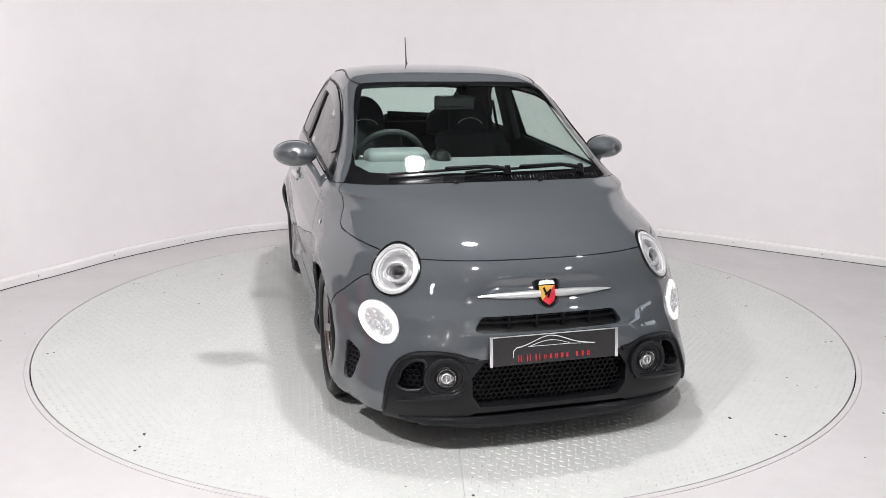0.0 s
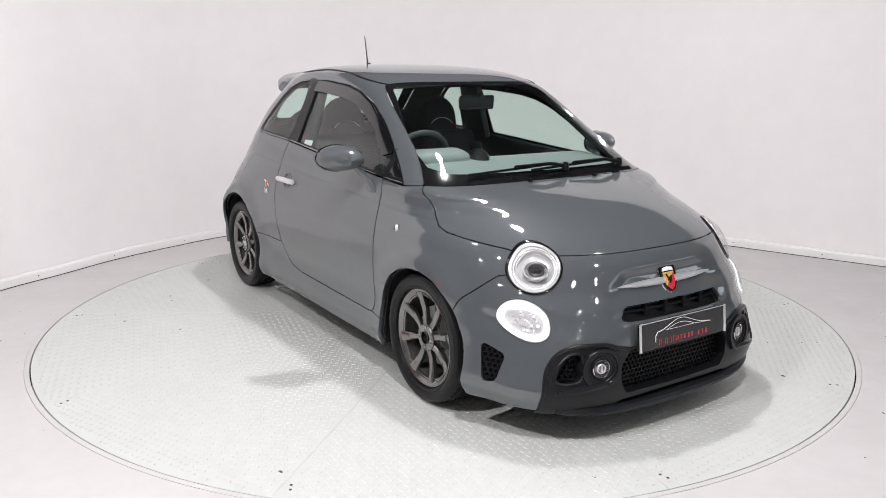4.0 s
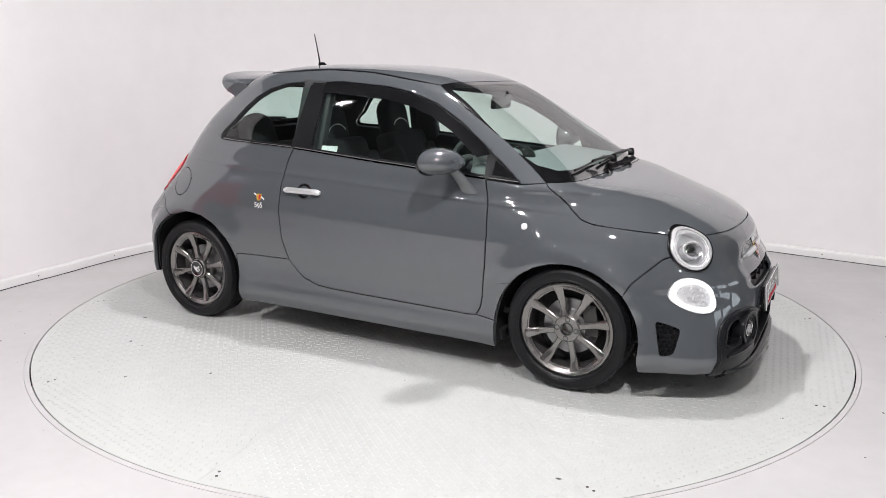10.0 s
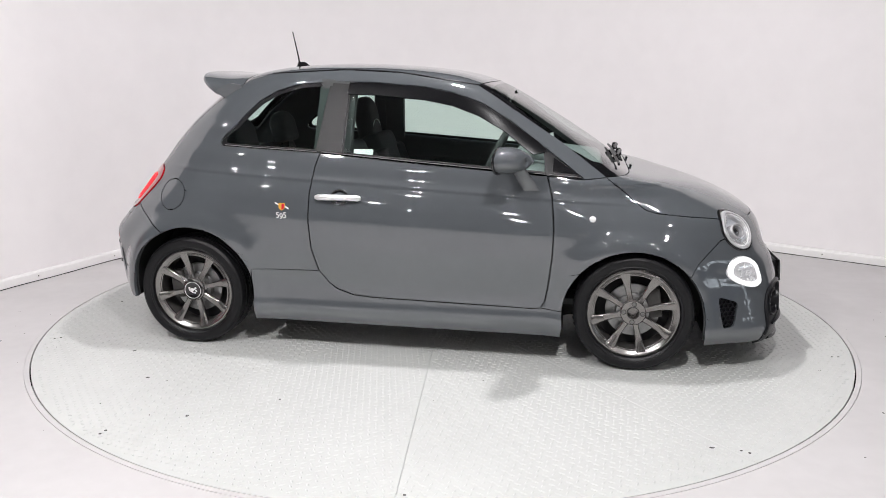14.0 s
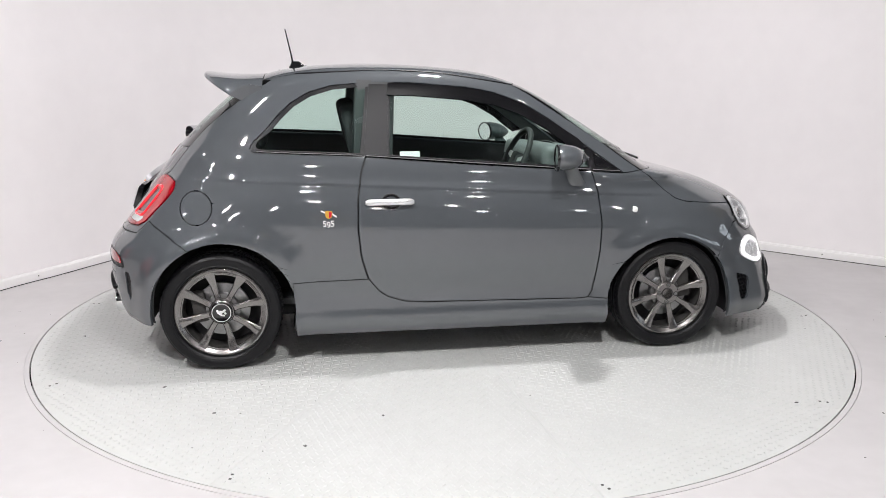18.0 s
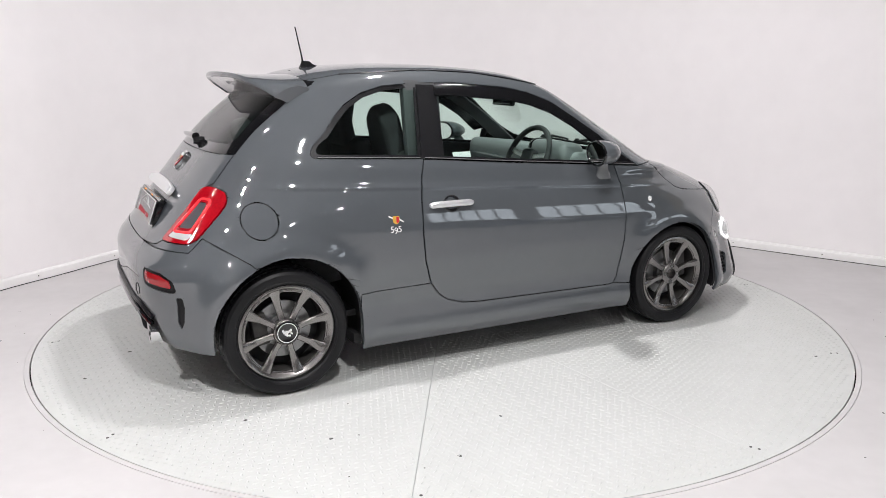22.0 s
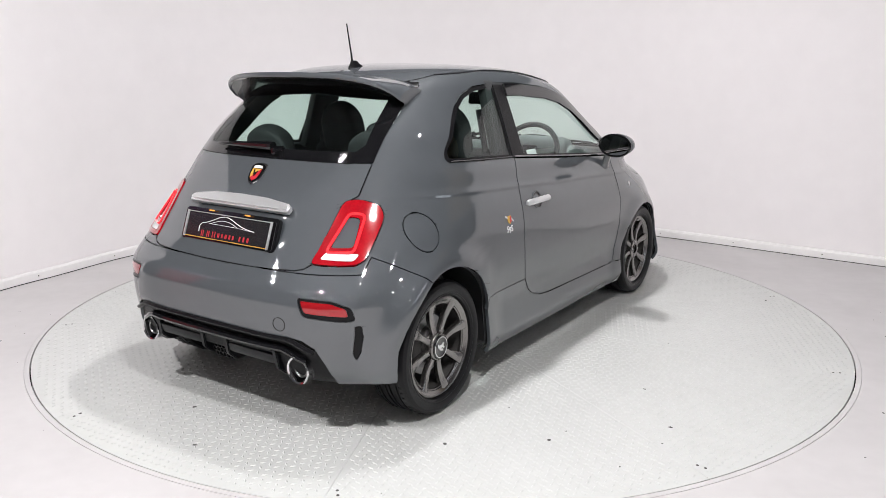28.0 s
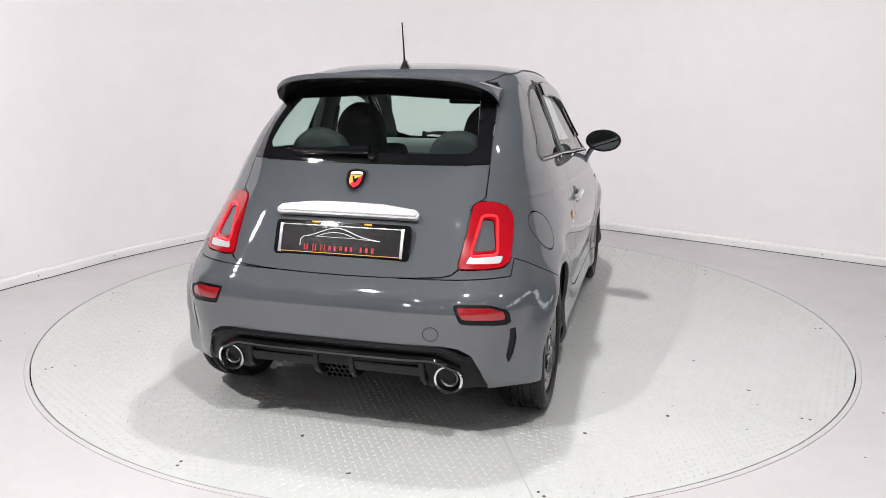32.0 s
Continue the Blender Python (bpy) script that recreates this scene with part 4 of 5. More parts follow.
        panel("inset", R["lamp_inset"], PAINT, lamp_ob, side=s, lift=.0, gap=.0, depth=.01, label="body-coloured centre of the tail lamp")
        panel("reversing_light", R["lamp_clear"], LAMP_GREY, lamp_ob, side=s, lift=.005, gap=.0, depth=.01, label="clear reversing light")
        guide = [(q[0] * 1.26 - .145 + (.006 if q[1] > .82 else 0), .818 + (q[1] - .818) * 1.30) for q in LAMP_INSET]
        guide = [Vector((end_x(gy, gz, False), s * gy, gz)) for gy, gz in guide + guide[:1]]
        part("light_guide", tube([p + Vector((-.004, s * .003, .001)) for p in guide], .0065, 8), RED_GLOW, lamp_ob, "bright red light guide")
        fog = P("reflector_surround", "rear_fog", BLACK_PLASTIC, side=s, lift=-.004, gap=.0, depth=.012, label="black surround of the rear reflector and slot")
        panel("reflector", R["rear_fog_lens"], RED_DARK, fog, side=s, lift=-.002, gap=.001, depth=.012, label="dark red rear reflector")
        P("wind_deflector", "deflector", GLOSS_BLACK, side=s, lift=.012, gap=-.001, depth=.012, label="smoked plastic wind deflector over the door window")
        P("fuel_flap", "fuel_flap", PAINT, side=s, gap=.0025) if s < 0 else P("body_side_infill", "fuel_flap", PAINT, side=s, gap=-.001)
    solid = [f for key in ("bonnet", "roof", "hatch", "body_side", "door", "sill", "wing", "fuel_flap", "tail_lamp", "lamp_inset", "lamp_clear", "front_bumper", "rear_bumper", "b_pillar",
                           "rear_fog", "rear_fog_lens", "diffuser") for f in R[key]]
    panel("inner_body", solid, TRIM, car, both=True, lift=-.03, gap=.0, depth=.001, label="dark inner body and cabin trim")
    return car


CAR = build_car()

# ---------- front of the car ----------
def placed(name, bm, mat, m, parent=None, label="", sharp=35.0):
    bmesh.ops.transform(bm, matrix=m, verts=bm.verts)
    return part(name, bm, mat, parent or CAR, label, sharp)


def mirrored(m, s):
    """The same pose on the other side for s = 1 (the right side is y < 0)."""
    if s < 0:
        return m
    return Matrix.Diagonal((1, -1, 1, 1)) @ m @ Matrix.Diagonal((-1, 1, 1, 1))


def ring(rx, ry, w, z0, z1, n=56):
    """A flat-topped oval ring with soft rims."""
    bm = bmesh.new()
    loops = []
    for k, (o, z) in enumerate(((0, z0), (0, z1 - .002), (-.002, z1), (-w + .002, z1), (-w, z1 - .002), (-w, z0))):
        loops.append([bm.verts.new(((rx + o) * math.cos(2 * math.pi * i / n), (ry + o) * math.sin(2 * math.pi * i / n), z)) for i in range(n)])
    for a, b in zip(loops, loops[1:] + loops[:1]):
        for i in range(n):
            bm.faces.new((a[i], a[(i + 1) % n], b[(i + 1) % n], b[i]))
    return bm


def dome(rx, ry, h, z0=0.0, n=48, rings=8):
    bm = bmesh.new()
    prev = None
    for k in range(rings):
        t = k / rings * math.pi / 2
        cur = [bm.verts.new((rx * math.cos(t) * math.cos(2 * math.pi * i / n), ry * math.cos(t) * math.sin(2 * math.pi * i / n), z0 + h * math.sin(t))) for i in range(n)]
        if prev:
            for i in range(n):
                bm.faces.new((prev[i], prev[(i + 1) % n], cur[(i + 1) % n], cur[i]))
        prev = cur
    top = bm.verts.new((0, 0, z0 + h))
    for i in range(n):
        bm.faces.new((prev[i], prev[(i + 1) % n], top))
    return bm


def bowl(rx, ry, depth, z0, n=48):
    bm = bmesh.new()
    loops = []
    for k in range(9):
        t = k / 8
        q = 1 - t
        loops.append([bm.verts.new((rx * max(q, .02) * math.cos(2 * math.pi * i / n), ry * max(q, .02) * math.sin(2 * math.pi * i / n), z0 - depth * (1 - q ** 2.5))) for i in range(n)])
    for a, b in zip(loops, loops[1:]):
        for i in range(n):
            bm.faces.new((a[i], a[(i + 1) % n], b[(i + 1) % n], b[i]))
    bm.faces.new(loops[-1])
    return bm


def smooth_pairs(pts):
    return [(round(p.x, 4), round(p.y, 4)) for p in smooth_line(pts, 4)]


def bent(name, bm, mat, m, parent=None, label="", sharp=35.0):
    """Like placed(), but the part follows the curve of the skin round the pose m."""
    out = m.to_3x3().col[2]
    for v in bm.verts:
        q = m @ Vector((v.co.x, v.co.y, 0))
        q.x = end_x(round(q.y, 5), round(q.z, 5))
        v.co = q + out * v.co.z
    return part(name, bm, mat, parent or CAR, label, sharp)


for s in (-1, 1):
    # round headlamp
    m = mirrored(on_nose(-HEAD_POS[0], HEAD_POS[1]), s)
    gasket = bent("headlamp", ring(HEAD_R[0] + .003, HEAD_R[1] + .003, .008, -.03, .007), GLOSS_BLACK, m, None, "round headlamp with a pale ring and clear lens")
    bent("bezel", ring(.1015, .0995, .013, -.03, .009), LAMP_GREY, m, gasket, "pale grey headlamp ring")
    bent("inner_ring", ring(.079, .077, .006, -.03, -.004), LAMP_SILVER, m, gasket)
    bent("reflector", bowl(.1, .098, .045, -.004), LAMP_SILVER, m, gasket, "silver headlamp reflector")
    bent("light_ring", ring(.0885, .0865, .008, -.02, .002), WHITE_PLASTIC, m, gasket)
    eye = merge(ring(.052, .040, .007, -.035, .0), ring(.040, .032, .003, -.035, -.004))
    bent("projector_shroud", eye, LAMP_GREY, m @ pose(0, -.004, 0, 0, 0, 0), gasket)
    bent("projector_lens", dome(.033, .029, .022, -.03), DARK_CHROME, m @ pose(0, -.002, 0), gasket, "dark projector lens")
    ribs = bmesh.new()
    for k in range(15):
        a = radians(35 + 110 * k / 14)
        ribs = merge(ribs, box(.0045, .020, .008, .0015, pose(.0835 * math.cos(a), .0815 * math.sin(a), -.001, 0, 0, math.degrees(a) - 90)))
    bent("light_ribs", ribs, LAMP_SILVER, m, gasket)
    bent("lens", dome(.0985, .0965, .018, .006), CLEAR, m, gasket, "clear domed headlamp lens").visible_shadow = False
    # oval daylight lamp
    m = mirrored(on_nose(-.632, .493, .0) @ pose(0, 0, 0, 0, 0, -14), s)
    drl = bent("daylight_lamp", ring(.108, .075, .005, -.03, .006), SATIN_CHROME, m, None, "lit oval daylight lamp")
    bent("glow_ring", ring(.1035, .0705, .021, -.02, .012), WHITE_GLOW, m, drl, "glowing white lamp ring")
    bent("reflector", dome(.084, .051, .012, .002), LIT_REFLECTOR, m, drl)
    facets = bmesh.new()
    rng = random.Random(5)
    for k in range(26):
        a, r = rng.random() * 6.28, rng.random() ** .5
        facets = merge(facets, box(.016, .010, .006, .001, pose(.062 * r * math.cos(a), .036 * r * math.sin(a), .012 + .006 * (1 - r), rng.uniform(-25, 25), rng.uniform(-25, 25), rng.uniform(0, 90))))
    bent("facets", facets, LIT_REFLECTOR, m, drl)
    bent("lens", dome(.104, .071, .022, .008), CLEAR, m, drl, "clear oval lens").visible_shadow = False
    # round fog lamp deep in its cup
    m = mirrored(on_nose(-.415, .314, .0), s)
    pod = placed("fog_lamp", merge(ring(.086, .080, .016, -.04, .016), ring(.072, .066, .012, -.04, .008)), SATIN_PLASTIC, m, None, "round fog lamp in a deep black cup")
    placed("cup", bowl(.062, .058, .03, .004), GLOSS_BLACK, m, pod)
    placed("bezel", ring(.045, .045, .005, -.02, .008), BLACK_PLASTIC, m, pod)
    placed("reflector", dome(.038, .038, .008, -.003), DARK_CHROME, m, pod)
    placed("trim_ring", ring(.038, .038, .004, -.012, .010), CHROME, m, pod)
    placed("bulb_mask", merge(ring(.020, .020, .005, .002, .010), box(.006, .024, .004, .001, pose(0, 0, .008))), SATIN_CHROME, m, pod)
    placed("lens", dome(.036, .036, .008, .008), CLEAR, m, pod).visible_shadow = False
    # raised rims of the outer openings
    loop = [Vector((end_x(round(y, 4), round(z, 4)) + .004, s * y, z)) for y, z in [(a, b) for a, b in OUTER_MESH] + [OUTER_MESH[0]]]
    part("opening_rim", tube(loop, .0065, 8), SATIN_PLASTIC, pod)
    edge = [Vector((end_x(y, z) + .003, s * y, z)) for y, z in smooth_pairs(NOSE_INTAKE[1:10])]
    part("frame_edge", tube(edge, .0095, 8), SATIN_PLASTIC, pod)
    # scoop under the outer opening
    scoop = [Vector((end_x(round(y, 4), .232) + .006, s * y, .232 - .03 * ((y - .36) / .26) ** 2 + .02)) for y in np.linspace(.36, .598, 9)]
    part("scoop_edge", tube(scoop, [.006, .010, .013, .015, .016, .015, .013, .010, .006], 8), SATIN_PLASTIC, pod)
    # side marker lamp on the wing
    m = on_side(.935, .752, s, .0)
    rep = placed("side_repeater", ring(.017, .0165, .004, -.004, .004), CHROME, m, None, "small clear side repeater lamp")
    placed("lens", dome(.0135, .013, .006, .0), WHITE_PLASTIC, m, rep)


def honeycomb(inside_fn, y0, y1, z0, z1, cell, wall, at, parent, name="honeycomb_mesh"):
    """Six-sided grille cells standing on a surface given by at(y, z)."""
    verts, faces = [], []
    dy, dz = cell * math.sqrt(3), cell * 1.5
    row, z = 0, z0
    while z < z1:
        y = y0 + (dy / 2 if row % 2 else 0)
        while y < y1:
            if inside_fn(y, z):
                base = len(verts)
                for k in range(6):
                    a = radians(60 * k + 30)
                    for r, d in ((cell, .0), (cell - wall, .0), (cell - wall, .02)):
                        py, pz = y + r * math.cos(a), z + r * math.sin(a)
                        verts.append(at(py, pz, d))
                for k in range(6):
                    i, j = base + 3 * k, base + 3 * ((k + 1) % 6)
                    faces += [(i, j, j + 1, i + 1), (i + 1, j + 1, j + 2, i + 2)]
            y += dy
        z += dz
        row += 1
    return mesh_object(name, verts, faces, BLACK_PLASTIC, parent, "black honeycomb grille", smooth=False)


def poly_has(poly):
    def f(y, z):
        return bool(within(np.array([[0, abs(y), z]]), poly, "yz")[0])
    return f


LOWER_FRAME = next(o for o in CAR.children if o.name.startswith("lower_intake_frame"))
nose_at = lambda y, z, d: (end_x(round(y, 4), round(z, 4)) - .036 - .7 * d, y, z)
honeycomb(poly_has(CENTRE_MESH), -.34, .34, .20, .40, .0125, .0024, nose_at, LOWER_FRAME)
for s in (-1, 1):
    lo, hi = (.5, .66) if s > 0 else (-.66, -.5)
    honeycomb(poly_has(OUTER_MESH), lo, hi, .26, .40, .013, .0026, nose_at, LOWER_FRAME)
    vent = [(v[0], v[1]) for v in SIDE_VENT]
    ok = lambda x, z: bool(within(np.array([[x, 0, z]]), vent, "xz")[0])
    honeycomb(ok, 1.53, 1.66, .24, .40, .013, .0026, lambda x, z, d, s=s: (x, s * (side_y(x, z) - .008 - d), z), CAR)

# upper grille: one bar along and four ribs
for y in (-.165, -.055, .055, .165):
    part("grille_rib", box(.03, .008, .05, .002, pose(end_x(y, .508) - .022, y, .508)), BLACK_PLASTIC, CAR)
part("grille_bar", tube([(end_x(y, .506) - .022, y, .506) for y in np.linspace(-.285, .285, 17)], .0065, 8), BLACK_PLASTIC, CAR)
# bright brow under the bonnet: two tapering blades
for s in (-1, 1):
    pts, rad = [], []
    for k in range(15):
        y = s * (.03 + .245 * k / 14)
        pts.append((end_x(y, .604) + .006, y, .604))
        rad.append(.002 + .0135 * (1 - (k / 14) ** 2.4))
    part("bright_blade", tube(pts, rad, 12), SATIN_CHROME, CAR, "satin chrome blade beside the emblem")


def shield(w, h):
    pts = [(-w, h * .78), (-w * .6, h * .92), (0, h), (w * .6, h * .92), (w, h * .78), (w * .96, 0), (w * .8, -h * .5), (w * .45, -h * .85), (0, -h), (-w * .45, -h * .85), (-w * .8, -h * .5), (-w * .96, 0)]
    return rounded(pts, w * .25, 2)


def shield_emblem(m, w, h):
    rimob = placed("emblem", slab(shield(w, h), .012, .003), CHROME, m, None, "chrome shield emblem with yellow and red enamel")
    placed("field", slab(shield(w * .84, h * .86), .003), GLOSS_BLACK, m @ pose(0, 0, .0115), rimob)
    yellow = [(-w * .58, h * .36), (w * .58, h * .36), (-w * .45, -h * .45), (-w * .58, -h * .1)]
    red = [(w * .58, h * .36), (w * .56, -h * .12), (w * .40, -h * .52), (0, -h * .74), (-w * .45, -h * .45)]
    placed("yellow_field", slab(yellow, .002), GOLD, m @ pose(0, 0, .0145), rimob)
    placed("red_field", slab(red, .002), RED_ENAMEL, m @ pose(0, 0, .0145), rimob)
    placed("white_band", slab(rounded([(-w * .6, h * .42), (w * .6, h * .42), (w * .5, h * .62), (0, h * .68), (-w * .5, h * .62)], .003, 2), .002), WHITE_INK, m @ pose(0, 0, .0145), rimob)
    placed("charge", merge(box(w * .5, h * .12, .002, 0, pose(0, -.05 * h, .0168, 0, 0, 35)), box(w * .14, h * .5, .002, 0, pose(.1 * w, -.1 * h, .0172, 0, 0, -25)), box(w * .16, h * .3, .002, 0, pose(-.2 * w, .1 * h, .0172, 0, 0, 20))), GLOSS_BLACK, m, rimob)


shield_emblem(on_nose(.0, .606, -.002), .056, .070)


def plate(m, back_label):
    """A dealer's plate: black, pale side bars, a thin white car line and red bars for its lettering."""
    base = placed("number_plate", slab(rounded([(-.262, -.057), (.262, -.057), (.262, .057), (-.262, .057)], .006, 3), .006, .0015), PLATE_BLACK, m, None, back_label)
    edge = merge(box(.012, .116, .004, .001, pose(-.255, 0, .008)), box(.012, .116, .004, .001, pose(.255, 0, .008)), box(.52, .0035, .003, .001, pose(0, .055, .0075)))
    placed("border", edge, SATIN_CHROME, m, base, "pale reflecting border")
    roof = [(-.165 + .33 * k / 24, 0) for k in range(25)]
    line = [(x, .002 + .036 * math.exp(-((x + .02) / .085) ** 2) + .010 * (1 - (x / .19) ** 2), .0068) for x, _ in roof]
    art = merge(tube([(-.168, -.028, .0068), (-.168, -.004, .0068), (-.155, .010, .0068)] + line[2:], .0016, 6),
                tube([(-.10 + .16 * k / 10, .012 + .018 * math.sin(math.pi * k / 10), .0068) for k in range(11)], .0011, 6),
                tube([(-.11, .011, .0068), (.06, .010, .0068), (.165, .004, .0068)], .0009, 6))
    placed("car_line", art, WHITE_INK, m, base, "thin white outline of a car roof")
    for x, w, h in ((-.142, .019, .026), (-.106, .019, .026), (-.070, .023, .026), (-.040, .015, .018), (-.017, .013, .018), (.006, .015, .018), (.029, .013, .018), (.050, .012, .018), (.090, .012, .020), (.114, .013, .020), (.138, .014, .020)):
        bars = merge(box(.0042, h, .0014, 0, pose(-w / 2 + .004, 0, .0007)), box(.0042, h, .0014, 0, pose(w / 2 - .004, 0, .0007)))
        placed("letter_bar", bars, RED_INK, m @ pose(x, -.033, .006), base)
    return base


fm = frame_at(Vector((1.925, 0, .418)), Vector((1, 0, .10)).normalized())
plate(fm, "black dealer plate with a white car line and red lettering")
part("plate_holder", merge(box(.03, .03, .02, .003, pose(1.907, -.11, .37)), box(.03, .03, .02, .003, pose(1.907, .11, .37)), box(.012, .46, .09, .003, pose(1.912, 0, .42))), BLACK_PLASTIC, CAR)

# front lip: a rounded blade along the bottom edge
pts = [(end_x(y, .13) + .022 - .012 * abs(y), y, .126 + .030 * (abs(y) / .6) ** 3) for y in np.linspace(-.58, .58, 31)]
part("front_lip", tube(pts, [.013 + .012 * (1 - (abs(p[1]) / .62) ** 2) for p in pts], 10), SATIN_PLASTIC, CAR, "satin black lower lip")

# cowl, washer jets, wipers
for y in (-.175, .234):
    jm = frame_at(Vector((end_x(y, .938), y, .941)), Vector((.5, 0, .85)).normalized())
    placed("washer_jet", box(.022, .014, .014, .004), GLOSS_BLACK, jm @ pose(0, 0, .004))
slats = bmesh.new()
for k in range(34):
    y = .03 + .52 * k / 33
    slats = merge(slats, box(.004, .008, .03, .001, frame_at(Vector((end_x(y, .952), y, .952)), Vector((.55, 0, .83)).normalized()) @ pose(0, 0, .001, 90, 0, 0)))
part("cowl_grille", slats, BLACK_PLASTIC, CAR, "black air grille at the foot of the windscreen")


def screen_point(y, z, lift=.02):
    p = np.array([[end_x(y, z), y, z]])
    return Vector(p[0]) + Vector(skin_normal(p)[0]) * lift


for y0, y1 in ((-.47, .06), (-.11, .43)):
    n = 9
    blade = [screen_point(y0 + (y1 - y0) * k / (n - 1), .968 + .020 * k / (n - 1), .016) for k in range(n)]
    w = part("wiper", tube(blade, .0065, 8), BLACK_PLASTIC, CAR, "black windscreen wiper")
    root = screen_point(y1 + .03, .965, .03)
    mid = blade[n // 2] + Vector((.008, 0, .012))
    part("arm", tube([root, root.lerp(mid, .35) + Vector((.012, 0, .014)), mid, blade[n // 2]], [.011, .0085, .006, .005], 8), BLACK_PLASTIC, w)
    part("pivot", lathe([(.0, .022), (.012, .02), (.018, .0), (.018, -.02)], "z", 16, centre=root), BLACK_PLASTIC, w)

# ---------- rear of the car ----------
def build_spoiler():
    """A wing that carries the roof on over the rear window and turns down at both ends; gloss black below."""
    ny, half = 61, .512
    shell, under = bmesh.new(), bmesh.new()
    tops, lows = [], []
    for k in range(ny):
        y = -half + 2 * half * k / (ny - 1)
        q = abs(y) / half
        e = 1 - math.sqrt(max(0.0, 1 - q ** 5))
        zr = top_z(-.925, min(abs(y), .50)) + .0015
        xt, zt = -1.236 + .045 * q ** 2 + .12 * e, 1.434 - .016 * q ** 2 - .082 * e
        top = []
        for t in np.linspace(0, 1, 9):
            # from the roof's edge to the trailing edge, a little hollow before the lip
            z = zr + (zt - zr) * t ** 1.15 - .006 * math.sin(math.pi * t) * (1 - e) + .020 * e * math.sin(math.pi * t)
            top.append((-.925 + (xt + .925) * t, y, z))
        lip = [(xt - .006, y, zt - .006), (xt - .008, y, zt - .014), (xt - .004, y, zt - .021), (xt + .012, y, zt - .025)]
        xb, zb = -1.055 + .06 * e, 1.352 - .03 * q ** 2 - .045 * e
        back = [(xt + .012 + (xb - xt - .012) * t, y, zt - .025 + (zb - zt + .025) * t ** .8) for t in np.linspace(.0, 1, 6)]
        tops.append([shell.verts.new(p) for p in top + lip])
        lows.append([under.verts.new((p[0] + .001, p[1] * .996, p[2] + .0004)) for p in back])
    for bm, rows in ((shell, tops), (under, lows)):
        for p, r in zip(rows, rows[1:]):
            for j in range(len(p) - 1):
                bm.faces.new((p[j], p[j + 1], r[j + 1], r[j]))
    # end cheeks close the wing towards the body
    for k, sgn in ((0, -1), (ny - 1, 1)):
        rim = [v.co.copy() for v in tops[k]]
        foot = [Vector((-.94, sgn * (half - .012), rim[0].z - .05)), Vector((lows[k][-1].co.x, sgn * (half - .012), lows[k][-1].co.z))]
        vs = [shell.verts.new(p) for p in rim] + [shell.verts.new(p) for p in reversed(foot)]
        shell.faces.new(vs)
    ob = part("roof_spoiler", shell, PAINT, CAR, "body-coloured roof spoiler over the rear window", sharp=40)
    part("underside", under, GLOSS_BLACK, ob, "gloss black underside of the spoiler")


build_spoiler()

# handle strip, plate, emblem
tail_pose = lambda y, z, lift=0.0: on_nose(y, z, lift, False)
tp = tail_pose(0, .88, .016)
pts = rounded([(-.297, -.018), (.297, -.018), (.303, .004), (.285, .024), (.15, .036), (.0, .040), (-.15, .036), (-.285, .024), (-.303, .004)], .01, 3)
hs = placed("handle_strip", slab(pts, .026, .009), SATIN_CHROME, tp @ pose(0, 0, -.01, -8, 0, 0), None, "satin chrome tailgate handle strip")
placed("embossed_mark", merge(*[ring(.012, .0085, .003, .0, .0155, 24) if k == 0 else (lambda b: (bmesh.ops.translate(b, verts=b.verts, vec=(k * .024, 0, 0)), b)[1])(ring(.012, .0085, .003, .0, .0155, 24)) for k in (0, -1, 1)]), SATIN_CHROME, tp @ pose(0, .004, -.001, -8, 0, 0), hs)
rm = frame_at(Vector((-1.609, 0, .790)), Vector((-1, 0, .36)).normalized())
rp = plate(rm, "black dealer plate with red lettering on the tailgate")
placed("plate_recess", slab(rounded([(-.285, -.066), (.285, -.066), (.285, .075), (-.285, .075)], .02, 3), .020, .003), GLOSS_BLACK, rm @ pose(0, 0, -.0225), None, "dark recess round the rear plate")
placed("yellow_edge", box(.50, .003, .001, 0, pose(0, -.053, .0066)), GOLD, rm, rp)
for y in (-.11, .11):
    placed("plate_light", box(.03, .006, .006, .002), AMBER, rm @ pose(y, .068, .008), None, "small warm plate light")
shield_emblem(tail_pose(0, 1.0, .002), .046, .056)

# rear wiper
pts = [Vector((end_x(y, 1.108, False), y, 1.108 - .012 * max(0, y))) + Vector((-.026, 0, .012)) for y in np.linspace(-.03, .33, 9)]
rw = part("rear_wiper", tube(pts, [.020, .020, .018, .016, .014, .013, .011, .009, .006], 10), GLOSS_BLACK, CAR, "black rear wiper with a moulded cover")
part("wiper_pivot", lathe([(.0, -.026), (.014, -.024), (.021, .0), (.021, .03)], "x", 20, centre=(end_x(-.045, 1.1, False) - .012, -.045, 1.1)), GLOSS_BLACK, rw)

# exhaust tips
for s in (-1, 1):
    c = (-1.60, s * .463, .291)
    tip = part("exhaust_tip", lathe([(.053, .02), (.056, -.085), (.0575, -.093), (.0555, -.097), (.0485, -.094), (.046, -.06), (.046, .02)], "x", 40, close=True, centre=c), CHROME, CAR, "round chrome exhaust tip")
    part("inner_pipe", lathe([(.034, .0), (.034, -.078), (.031, -.080), (.028, -.076), (.028, .0)], "x", 32, close=True, centre=c), STEEL, tip)
    part("inside", lathe([(.046, -.02), (.0, -.02), (.0, -.01), (.046, -.01)], "x", 32, centre=c), SHELL_BLACK, tip)
# diffuser: gloss rail, four fins, honeycomb in the middle
ys = np.linspace(-.545, .545, 41)
rail = [(end_x(y, .425 - .03 * smoothstep(.45, .55, abs(y)), False) - .004, y, .421 - .045 * float(smoothstep(.43, .56, abs(y)))) for y in ys]
